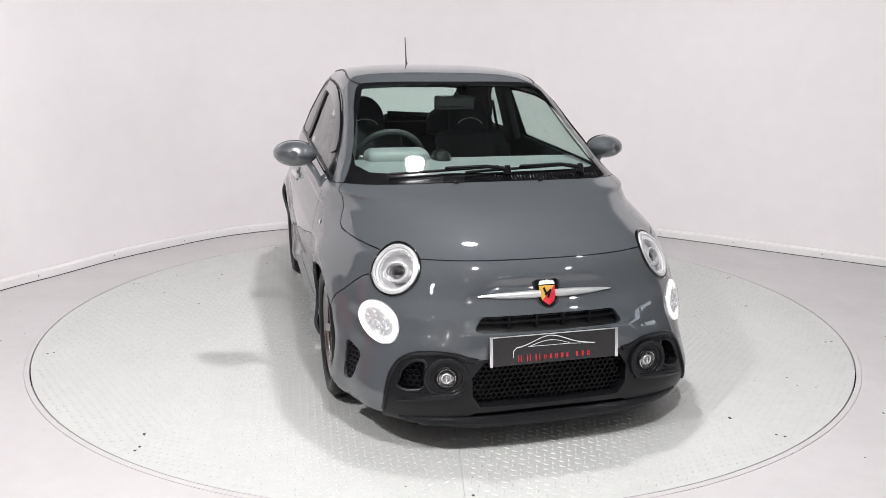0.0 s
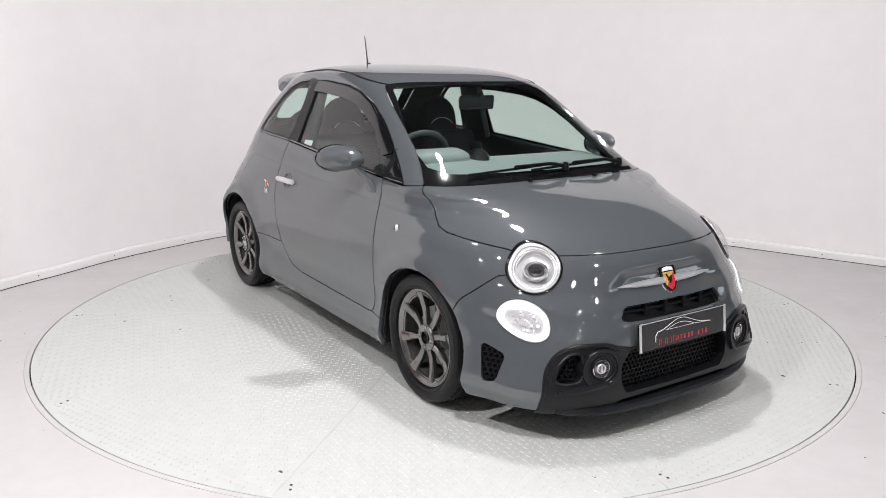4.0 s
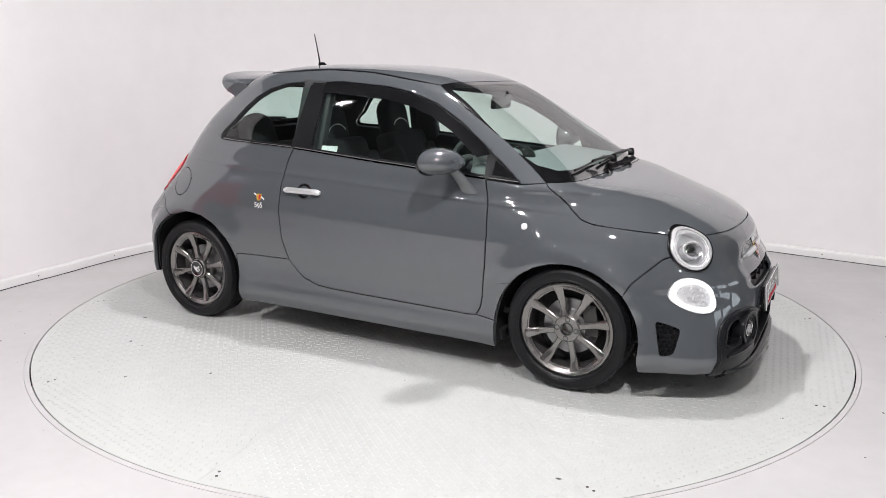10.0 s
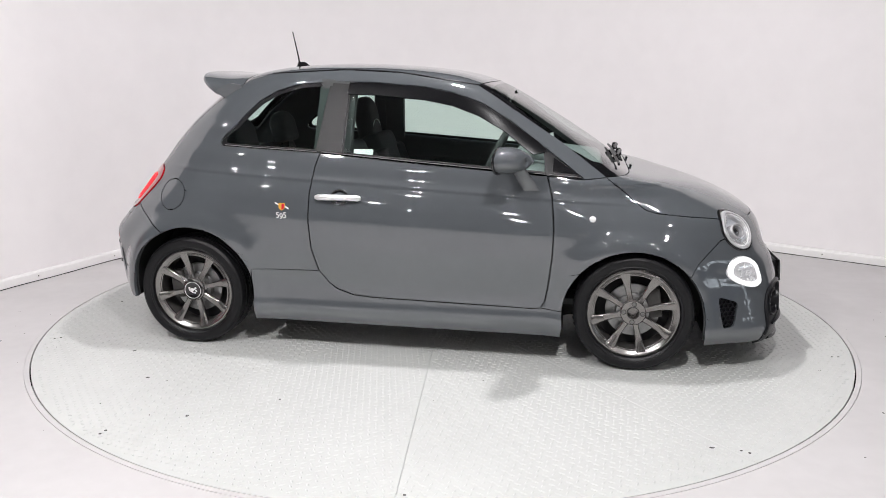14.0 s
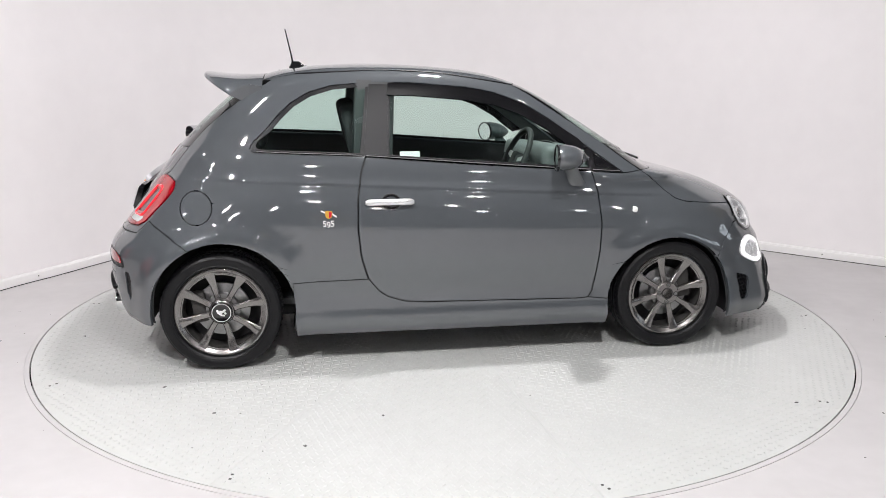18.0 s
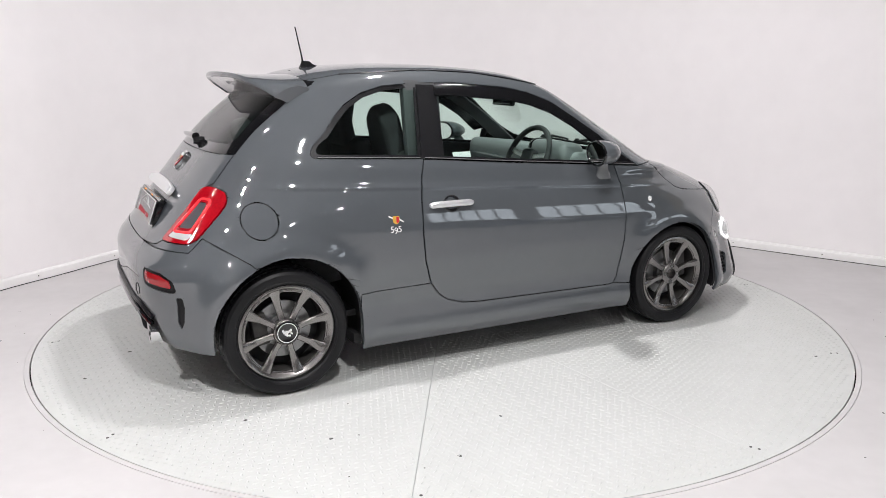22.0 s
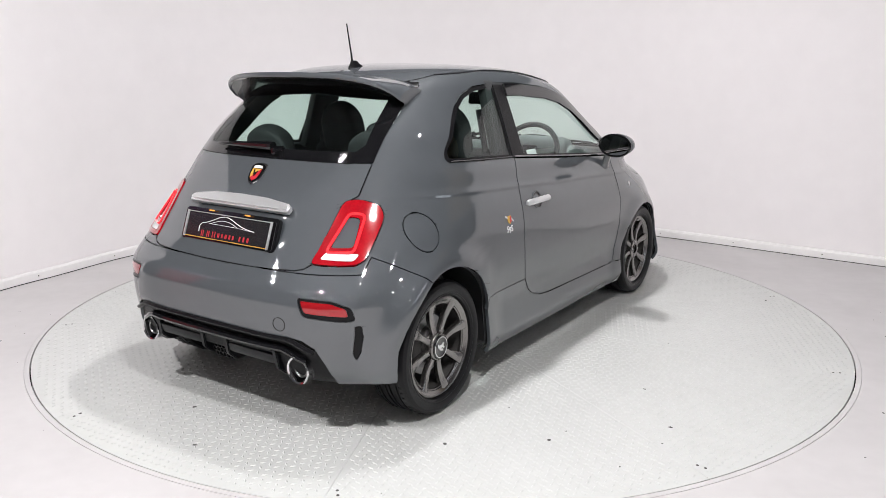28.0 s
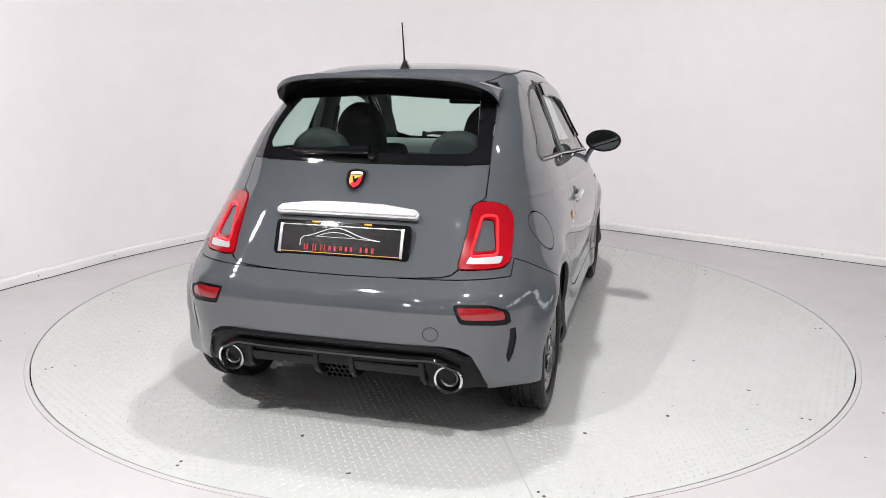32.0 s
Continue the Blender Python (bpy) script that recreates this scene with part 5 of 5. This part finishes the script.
dif = part("diffuser_rail", tube(rail, .010, 8), BLACK_PLASTIC, CAR, "black rail along the rear diffuser")
part("gloss_step", tube([(p[0] + .004, p[1] * .92, p[2] - .045) for p in rail], .013, 8), GLOSS_BLACK, dif)
for y in (-.36, -.075, .075, .36):
    lean = .03 * (1 if y > 0 else -1)
    fin = bmesh.new()
    side = [(-1.722, .362), (-1.60, .365), (-1.57, .245), (-1.67, .250), (-1.71, .285)]
    vs = [[fin.verts.new((x, y + o + (.36 - z) * lean * 3 * (abs(y) > .2), z)) for x, z in side] for o in (-.012, .012)]
    fin.faces.new(vs[0]), fin.faces.new(vs[1][::-1])
    for j in range(5):
        fin.faces.new((vs[0][j], vs[0][(j + 1) % 5], vs[1][(j + 1) % 5], vs[1][j]))
    bmesh.ops.bevel(fin, geom=fin.edges, offset=.004, segments=2, affect="EDGES")
    part("diffuser_fin", fin, SATIN_PLASTIC, CAR)
for s in (-1, 1):
    part("diffuser_shelf", box(.10, .27, .045, .012, pose(-1.665, s * .22, .330, 0, -14, 0)), SATIN_PLASTIC, CAR)
honeycomb(lambda y, z: True, -.055, .055, .255, .345, .013, .0026, lambda y, z, d: (-1.69 + d + (.35 - z) * .2, y, z), CAR)
# towing-eye cover: a fine round joint in the bumper
tm = tail_pose(-.40, .478, .0006)
placed("towing_eye_cover", ring(.030, .028, .0022, -.004, .0012, 40), GAP_BLACK, tm, None, "round towing-eye cover in the bumper")

# ---------- sides and roof fittings ----------
def digit_mesh(text, size):
    """One raised character as a bmesh."""
    cu = bpy.data.curves.new("digit", "FONT")
    cu.body, cu.size, cu.extrude = text, size, .0008
    ob = new("digit_source", cu)
    me = bpy.data.meshes.new_from_object(ob.evaluated_get(bpy.context.evaluated_depsgraph_get()))
    bm = bmesh.new()
    bm.from_mesh(me)
    bpy.data.objects.remove(ob)
    bpy.data.meshes.remove(me)
    bpy.data.curves.remove(cu)
    return bm


for s in (-1, 1):
    # door handle; a black disc on the skin paints the shade of its round recess
    hm = on_side(-.325, .815, s, .0)
    cup = placed("door_handle", dome(.047, .041, -.004, .0025, 36, 5), GLOSS_BLACK, hm @ pose(.006, .004, 0), None, "chrome door handle over a black disc for the shade of its round recess")
    pts = [on_side(-.325 + .118 * k / 8 * 1.0, .815, s, .022 if abs(k) < 7 else .012).translation for k in range(-8, 9)]
    grip = tube(pts, [.008] + [.0135] * 15 + [.008], 10)
    for v in grip.verts:
        v.co.z = .815 + (v.co.z - .815) * 1.15
    placed("grip", grip, SATIN_CHROME, Matrix.Identity(4), cup, "satin chrome handle bar")
    placed("recess_rim", ring(.0495, .0435, .003, -.004, .0035), PAINT, hm @ pose(.006, .004, 0), cup)
    # mirror
    mc = Vector((.552, s * .852, 1.028))
    bm = bmesh.new()
    nu, nv, prev = 28, 14, None
    rows = []
    for i in range(nv + 1):
        t = i / nv
        x = -.062 + .145 * t
        r = math.sqrt(max(0.0, 1 - (max(0, (t - .12) / .88)) ** 2.3)) if t > .12 else .93 + .07 * (t / .12)
        rows.append([bm.verts.new((x + .02 * math.cos(2 * math.pi * k / nu) * s * -1, .108 * r * math.cos(2 * math.pi * k / nu), .066 * r * math.sin(2 * math.pi * k / nu) * (1.0 if math.sin(2 * math.pi * k / nu) > 0 else .9))) for k in range(nu)])
    for p, q in zip(rows, rows[1:]):
        for k in range(nu):
            bm.faces.new((p[k], p[(k + 1) % nu], q[(k + 1) % nu], q[k]))
    bm.faces.new(rows[0])
    bmesh.ops.remove_doubles(bm, verts=bm.verts, dist=1e-5)
    mm = Matrix.Translation(mc) @ pose(0, 0, 0, 0, 0, 0)
    house = placed("door_mirror", bm, PAINT, mm, None, "body-coloured oval door mirror")
    g = [(-.0665 - .02 * math.cos(a) * s, .095 * math.cos(a), .055 * math.sin(a)) for a in np.linspace(0, 2 * math.pi, 33)[:-1]]
    gb = bmesh.new()
    va, vb = [gb.verts.new(p) for p in g], [gb.verts.new((p[0] + .006, p[1], p[2])) for p in g]
    gb.faces.new(va), gb.faces.new(vb)
    for k in range(32):
        gb.faces.new((va[k], va[(k + 1) % 32], vb[(k + 1) % 32], vb[k]))
    placed("mirror_glass", gb, MIRROR, mm, house, "mirror glass")
    rim = tube([(-.064 - .021 * math.cos(a) * s, .101 * math.cos(a), .0605 * math.sin(a)) for a in np.linspace(0, 2 * math.pi, 41)], .0065, 8)
    placed("mirror_rim", rim, GLOSS_BLACK, mm, house)
    foot = on_side(.64, .88, s, .0).translation
    arm = bmesh.new()
    secs = []
    for t in np.linspace(0, 1, 7):
        c = Vector((.565 + .075 * t, s * (.80 + (abs(foot.y) - .008 - .80) * (1 - (1 - t) ** 1.5) if t > 0 else .80), 1.0 - .125 * t))
        hx, hy = .036 + .012 * t * t, .022 - .008 * t
        secs.append([arm.verts.new(c + Vector((hx * math.cos(a), hy * math.sin(a), 0))) for a in np.linspace(0, 2 * math.pi, 17)[:-1]])
    for p, q in zip(secs, secs[1:]):
        for k in range(16):
            arm.faces.new((p[k], p[(k + 1) % 16], q[(k + 1) % 16], q[k]))
    arm.faces.new(secs[0]), arm.faces.new(secs[-1])
    placed("mirror_stalk", arm, PAINT, Matrix.Identity(4), house)
    # bright strip along the belt
    for x0, x1 in ((-.955, -.452), (-.43, .70), (.72, .87)):
        pts = []
        for k in range(13):
            x = x0 + (x1 - x0) * k / 12
            z = float(np.interp(x, [b[0] for b in BELT], [b[1] for b in BELT])) + .006
            pts.append((x, s * (side_y(x, z) + .001), z))
        part("belt_strip", tube(pts, .0036, 6), DARK_CHROME, CAR, "bright strip along the window line")
    # black moulding in the seam between roof and side
    seam = [(x, s * (side_y(x, z) + .0005), z) for x, z in smooth_pairs([Vector((*p, 0)) for p in ROOF[1:7]])]
    part("roof_moulding", tube(seam, .0046, 6), BLACK_PLASTIC, CAR, "thin black moulding along the roof seam")
    # side badge: a small shield with wings, and bars for the number
    bm_ = on_side(-.62, .765, s, .001)
    badge = placed("side_badge", slab(rounded([(-.018, .018), (.018, .018), (.016, -.010), (0, -.022), (-.016, -.010)], .006, 2), .003, .001), GOLD, bm_, None, "small yellow and red side badge")
    placed("red_half", slab([(.0, .014), (.014, .014), (.012, -.010), (.0, -.016)], .001), RED_ENAMEL, bm_ @ pose(0, 0, .003), badge)
    placed("white_wing", box(.024, .006, .002, .0, pose(-.026, .014, .001, 0, 0, -25)), WHITE_INK, bm_, badge)
    placed("white_wing", box(.026, .007, .002, .0, pose(.026, -.004, .001, 0, 0, -35)), WHITE_INK, bm_, badge)
    for bx, digit in ((-.019, "5"), (0, "9"), (.019, "5")):
        placed("digit", digit_mesh(digit, .042), WHITE_INK, on_side(-.621, .722, s, .0015) @ pose(bx - .012, -.014 - .006 * (bx == 0), 0), badge, "small white digit")

# roof aerial
ab = part("roof_aerial", merge(lathe([(.0, .036), (.008, .034), (.013, .018), (.022, .004), (.024, -.004)], "z", 20)), GLOSS_BLACK, CAR, "black roof aerial on a small fin")
for v in ab.data.vertices:
    v.co.x = v.co.x * (4.2 if v.co.x > 0 else 1.0)
ab.matrix_local = pose(-.785, 0, top_z(-.785, 0))
mast = part("mast", tube([(0, 0, .025), (-.008, 0, .07), (-.036, 0, .205)], [.0055, .0042, .003], 8), BLACK_PLASTIC, ab)
tape = part("foil_strip", box(.012, .006, .002, 0, pose(-.86, 0, top_z(-.86, 0) + .001)), IRON, CAR)
# white label inside the door window
sx, sz = -.215, 1.037
sm = on_side(sx, sz, -1, -.014)
placed("window_label", slab(rounded([(-.05, -.024), (.05, -.024), (.05, .024), (-.05, .024)], .004, 2), .001), WHITE_INK, sm, None, "small white paper label inside the door window")

# ---------- cabin ----------
def cushion(sx, sy, sz, m, bulge=.2, bev=.06, crown=0.0):
    bm = box(sx, sy, sz, min(bev, min(sx, sy, sz) * .45), None, 4)
    for v in bm.verts:
        v.co.x *= 1 + bulge * .2 * (1 - (2 * v.co.y / sy) ** 2)
    if crown:
        # round the upper half into a dome seen from ahead
        bmesh.ops.subdivide_edges(bm, edges=[e for e in bm.edges if abs((e.verts[0].co - e.verts[1].co).normalized().y) > .8], cuts=5, use_grid_fill=True)
        for v in bm.verts:
            u = min(1.0, abs(2 * v.co.y / sy))
            top = sz / 2 - (1 - math.sqrt(max(0.0, 1 - u * u))) * sz * .5 * crown
            v.co.z = -sz / 2 + (v.co.z + sz / 2) * (top + sz / 2) / sz
    bmesh.ops.transform(bm, matrix=m, verts=bm.verts)
    return bm


for s in (-1, 1):
    y = s * .345
    seat = part("front_seat", cushion(.50, .48, .16, pose(.0, y, .50, 0, -8, 0)), FABRIC, CAR, "dark cloth front seat with a one-piece headrest")
    part("backrest", cushion(.13, .46, .56, pose(-.33, y, .79, 0, -20, 0), .4), FABRIC, seat)
    for e in (-1, 1):
        part("bolster", cushion(.14, .09, .44, pose(-.285, y + e * .20, .76, 0, -20, 0), .1, .035), FABRIC, seat)
    hr = part("headrest", cushion(.10, .26, .27, pose(-.475, y, 1.145, 0, -12, 0), .5, .045, 1.25), FABRIC, seat)
    arcp = [(-.405 - .008, y + .085 * math.cos(a), 1.085 + .055 * math.sin(a)) for a in np.linspace(0, math.pi, 17)]
    arcp = [(x - .05 * (z - 1.085), yy, z) for x, yy, z in arcp]
    part("piping", merge(tube(arcp, .0028, 6), tube([arcp[0], arcp[-1]], .0022, 6)), SATIN_CHROME, hr, "pale half-moon piping")
    rear_h = part("rear_headrest", cushion(.09, .27, .20, pose(-1.03, s * .33, 1.085, 0, -14, 0), .5, .05, 1.1), FABRIC, CAR, "dark rear headrest on two posts")
    for e in (-1, 1):
        part("post", tube([(-1.02, s * .33 + e * .07, .93), (-1.03, s * .33 + e * .07, 1.03)], .006, 8), CHROME, rear_h)
rb = part("rear_bench", cushion(.46, 1.14, .16, pose(-.78, 0, .52, 0, -8, 0)), FABRIC, CAR, "dark cloth rear bench")
part("bench_back", cushion(.13, 1.12, .50, pose(-1.03, 0, .75, 0, -18, 0)), FABRIC, rb)
part("parcel_shelf", box(.26, 1.05, .02, .006, pose(-1.2, 0, .95)), TRIM, CAR)
# dashboard: a body-coloured band on a dark moulded top
dash = part("dashboard", cushion(.42, 1.30, .16, pose(.78, 0, .905, 0, 6, 0), .1, .06), DASH_TOP, CAR, "dark moulded dashboard")
part("band", cushion(.05, 1.22, .15, pose(.575, 0, .84, 0, 10, 0), .1, .02), PAINT, dash, "grey painted dashboard band")
part("binnacle", cushion(.16, .34, .13, pose(.60, -.345, .985, 0, 8, 0), .3, .06), DASH_TOP, dash)
part("gauge_pod", dome(.075, .055, .06, 0, 24, 6), GLOSS_BLACK, dash, "black gauge pod on the dashboard").matrix_local = pose(.64, -.12, .99)
part("centre_console", cushion(.30, .20, .34, pose(.50, 0, .62, 0, 14, 0), .1, .04), TRIM, dash)
wm_ = frame_at(Vector((.40, -.345, .965)), Vector((-.90, 0, .42)).normalized())
wheel_ring = part("steering_wheel", tube([wm_ @ Vector((.185 * math.cos(a), .180 * math.sin(a), 0)) for a in np.linspace(0, 2 * math.pi, 41)], .0155, 10), TRIM, CAR, "black leather steering wheel with silver trim")
placed("hub", cushion(.10, .12, .05, pose(0, -.01, -.01), .2, .02), TRIM, wm_, wheel_ring)
for a, w in ((10, .03), (170, .03), (-90, .045)):
    placed("spoke", box(.15, w, .018, .006, pose(0, 0, -.008, 0, 0, a) @ pose(.10, 0, 0)), SATIN_CHROME if a > 0 else TRIM, wm_, wheel_ring)
part("column", tube([wm_ @ Vector((0, 0, -.02)), wm_ @ Vector((0, 0, -.22))], .035, 12), TRIM, wheel_ring)
im = part("cabin_mirror", cushion(.03, .22, .075, pose(.455, 0, 1.275, 0, 8, 0), .1, .02), GLOSS_BLACK, CAR, "black interior mirror behind the windscreen")
part("mirror_foot", tube([(.46, 0, 1.30), (.50, 0, 1.325)], .012, 8), GLOSS_BLACK, im)
for s in (-1, 1):
    part("pillar_trim", box(.20, .05, .40, .02, pose(-.385, s * .585, 1.20, s * 16, 3, 0)), TRIM, CAR, "dark inner pillar trim")
    part("seat_belt", box(.05, .006, .46, .002, pose(-.42, s * .545, 1.03, s * 12, 0, 0)), FABRIC, CAR, "black seat belt")
part("cabin_floor", box(2.0, 1.3, .03, 0, pose(-.1, 0, .30)), TRIM, CAR)
part("headlining", box(.7, .80, .012, .005, pose(-.4, 0, 1.415)), TRIM, CAR)

# ---------- turntable plates, tread bars and scuffs ----------
def build_tread():
    rng = random.Random(3)
    first = -84.5
    verts, faces = [], []
    step = .0335
    for k in range(10):
        a0 = radians(first + 36 * k)
        mid = a0 + radians(18)
        c, s_ = math.cos(mid), math.sin(mid)
        n = int(2.3 / step)
        for i in range(n + 1):
            for j in range(-int(.75 / step), int(.75 / step) + 1):
                u, v = (i + .5) * step, (j + (.5 if i % 2 else 0)) * step
                r, a = math.hypot(u, v), math.atan2(v, u)
                if r > TABLE_R - .035 or abs(a) > radians(18) or r < .25 or abs(math.sin(radians(18) - abs(a))) * r < .014:
                    continue
                x, y = u * c - v * s_, u * s_ + v * c
                t = mid + radians(45 if (i + j) % 2 else -45)
                ct, st = math.cos(t), math.sin(t)
                b = len(verts)
                for du, dv, h in ((-.0125, 0, 0), (0, -.0055, 0), (.0125, 0, 0), (0, .0055, 0), (-.0055, 0, .0027), (.0055, 0, .0027)):
                    verts.append((x + du * ct - dv * st, y + du * st + dv * ct, h))
                faces += [(b, b + 1, b + 4), (b + 1, b + 5, b + 4), (b + 1, b + 2, b + 5), (b + 2, b + 3, b + 5), (b + 3, b + 4, b + 5), (b + 3, b, b + 4)]
    ob = mesh_object("tread_relief", verts, faces, TABLE_PAINT, TURNTABLE, "raised white-painted tread bars", smooth=False)
    ob["kind"] = "stuff"
    # scuffs, chips and dirt
    for k in range(46):
        r, a = math.sqrt(rng.random()) * (TABLE_R - .05), rng.random() * 6.283
        if r < .6:
            continue
        w = rng.choice((.004, .005, .006, .009, .013))
        out = [((w * (.6 + .5 * rng.random())) * math.cos(t), (w * (.35 + .4 * rng.random())) * math.sin(t)) for t in np.linspace(0, 6.283, 9)[:-1]]
        placed("scuff", slab(out, .0008), DIRT_AND_SHADOW, pose(r * math.cos(a), r * math.sin(a), .0003, 0, 0, rng.uniform(0, 360)), TURNTABLE)
    dots = [(dx, dy) for dx, dy in ((.0, .0), (.03, .012))]
    for k in range(10):
        for dx, dy in dots:
            a = radians(first + 36 * k)
            m = pose(0, 0, 0, 0, 0, first + 36 * k) @ pose(TABLE_R - .10 + dx, .03 + dy, .0004)
            placed("plate_screw", lathe([(.006, .0), (.006, .0012), (.0, .0015)], "z", 10), DIRT_AND_SHADOW, m, TURNTABLE)


build_tread()

# ---------- wheels ----------
def build_wheel(x, s, capped):
    """A wheel under the car; its own y points outwards."""
    rim = part("wheel", lathe([(.198, .066), (.205, .074), (.213, .078), (.2205, .076), (.2215, .068), (.214, .060), (.206, .056), (.203, .048), (.200, .044), (.193, .046), (.192, .058), (.194, .064)], "y", 72, close=True), RIM_GREY, CAR, "titanium-grey eight-spoke alloy wheel")
    rim.matrix_local = pose(x, s * .697, .2905, 0, 8, 0 if s > 0 else 180)
    part("barrel", lathe([(.214, .058), (.203, .045), (.196, .02), (.19, -.03), (.20, -.08), (.214, -.088), (.214, -.092), (.195, -.085), (.184, -.03), (.19, .03), (.193, .045)], "y", 64, close=True), IRON, rim)
    part("rim_step", lathe([(.196, .050), (.196, .060), (.191, .062), (.187, .060), (.187, .050)], "y", 64, close=True), RIM_GREY, rim)
    # tyre: rounded shoulders, a bead line and four grooves round the tread
    prof = [(.2225, .062), (.226, .084), (.236, .091), (.239, .0895), (.242, .0915), (.258, .0955), (.272, .094), (.2835, .085), (.2895, .070), (.291, .052), (.291, .049), (.285, .047), (.285, .041), (.291, .039),
            (.2918, .016), (.2855, .014), (.2855, .006), (.2918, .004)]
    prof = prof + [(r, -h) for r, h in reversed(prof)]
    tyre = part("tyre", lathe(prof, "y", 96, close=True), RUBBER, rim, "black low-profile tyre", sharp=28)
    # shoulder blocks: short cuts across the tread's edge
    blocks = bmesh.new()
    for k in range(60):
        a = 2 * math.pi * k / 60
        for e in (1, -1):
            b = box(.005, .026, .012, .0, pose(0, 0, 0, 0, -math.degrees(a), 0) @ pose(.2865, e * .069, 0, 0, 0, e * 24))
            me = bpy.data.meshes.new("b")
            b.to_mesh(me)
            b.free()
            blocks.from_mesh(me)
            bpy.data.meshes.remove(me)
    tagged(part("tread_pattern", blocks, RUBBER, rim), kind="stuff")
    for k in range(8):
        a = 45 * k + 6
        bm = bmesh.new()
        rows = []
        for r, w in ((.036, .020), (.06, .0145), (.09, .0135), (.13, .0155), (.17, .0195), (.198, .0245), (.206, .0255)):
            y = .066 - .016 * math.sin(math.pi * min(1, (r - .03) / .17)) + .006 * (r / .2)
            rows.append([bm.verts.new(p) for p in ((r, y - .022, -w * 1.05), (r, y - .004, -w), (r, y, -w * .72), (r, y, w * .72), (r, y - .004, w), (r, y - .022, w * 1.05))])
        for p, q in zip(rows, rows[1:]):
            for j in range(6):
                bm.faces.new((p[j], p[(j + 1) % 6], q[(j + 1) % 6], q[j]))
        bm.faces.new(rows[0]), bm.faces.new(rows[-1])
        bmesh.ops.transform(bm, matrix=pose(0, 0, 0, 0, a, 0), verts=bm.verts)
        part("spoke", bm, RIM_GREY, rim)
    if capped:
        part("hub", lathe([(.062, .03), (.062, .064), (.058, .071), (.054, .073), (.0525, .069), (.0, .069)], "y", 40), RIM_GREY, rim)
        part("hub_cap", lathe([(.0525, .066), (.052, .0745), (.048, .0765), (.046, .0755), (.0, .0765)], "y", 40), GLOSS_BLACK, rim, "black hub cap with a silver emblem")
        part("cap_ring", lathe([(.0465, .0755), (.0465, .0785), (.043, .0785), (.043, .0755)], "y", 40, close=True), CHROME, rim)
        em = bmesh.new()
        for px, pz, w, h, t in ((-.012, .006, .022, .010, 30), (.004, .0, .014, .022, -20), (.016, .008, .010, .020, 15), (-.004, -.014, .020, .008, -15), (-.018, -.006, .008, .012, 40)):
            em = merge(em, box(w, .002, h, .0, pose(px, .0775, pz, 0, t, 0)))
        part("emblem", em, SATIN_CHROME, rim)
    else:
        part("hub", lathe([(.062, .03), (.062, .062), (.058, .066), (.031, .066), (.029, .060), (.029, .035), (.0, .035)], "y", 40), RIM_GREY, rim)
        part("hub_ring", lathe([(.031, .062), (.031, .069), (.027, .069), (.027, .058)], "y", 36, close=True), GLOSS_BLACK, rim)
        for k in range(4):
            a = radians(90 * k + 12)
            c = (.046 * math.cos(a), 0, .046 * math.sin(a))
            part("bolt_hole", lathe([(.0125, .0655), (.0125, .0672), (.0095, .0672), (.0095, .0655)], "y", 20, close=True, centre=c), GLOSS_BLACK, rim)
            part("wheel_bolt", lathe([(.0085, .055), (.0085, .0665), (.0065, .069), (.0, .069)], "y", 6, centre=c), STEEL, rim)
    part("brake_disc", lathe([(.132, -.012), (.132, .004), (.085, .004), (.08, .03), (.04, .032), (.0, .032), (.0, -.012)], "y", 48), STEEL, rim)
    cal = box(.07, .075, .15, .014, pose(.105 if x < 0 else -.105, -.005, .03, 0, 0, 0))
    part("brake_caliper", cal, IRON, rim)
    part("backing", lathe([(.188, -.05), (.188, -.055), (.0, -.055), (.0, -.05)], "y", 40), SHELL_BLACK, rim)
    return rim


for wx, capped in ((1.15, False), (-1.15, True)):
    for ws in (-1, 1):
        build_wheel(wx, ws, capped)
        # wheel-arch liner: a dark half drum open to the outside
        ax, az = ARCH_F if wx > 0 else ARCH_R
        bm = bmesh.new()
        r = ARCH_RADIUS + .02
        rings = []
        for yy, rr in ((ws * .775, r - .012), (ws * .70, r), (ws * .46, r), (ws * .455, .02)):
            row = []
            for a in range(-14, 199 if wx > 0 else 192, 6):
                px, pz = ax + rr * math.cos(radians(a)), az + rr * math.sin(radians(a))
                keep = max(.456, side_y(round(px, 3), max(.17, round(pz, 3))) - .02)
                row.append(bm.verts.new((px, ws * min(abs(yy), keep), pz)))
            rings.append(row)
        for p, q in zip(rings, rings[1:]):
            for j in range(len(p) - 1):
                bm.faces.new((p[j], p[j + 1], q[j + 1], q[j]))
        part("arch_liner", bm, SHELL_BLACK, CAR, "black plastic wheel-arch liner")
# floor pan between the sills
under = merge(box(1.62, 1.42, .06, .02, pose(0, 0, .185)), box(2.9, .9, .07, .02, pose(.17, 0, .20)), box(.3, .76, .10, .03, pose(-1.42, 0, .31)))
part("underbody", under, SHELL_BLACK, CAR, "black floor pan under the car")

# ---------- what moves: the turntable and the car on it turn at an even pace ----------
def motions():
    turns = []
    for k in range(0, 17):
        t = 2.0 * k
        turns.append((t, TURN_START + TURN_RATE * t))
    walk(TURNTABLE, [(t, pose(0, 0, 0, 0, 0, a)) for t, a in turns])
    walk(CAR, [(t, pose(0, 0, 0, 0, 0, a) @ pose(CAR_X, CAR_Y, 0)) for t, a in turns])


motions()
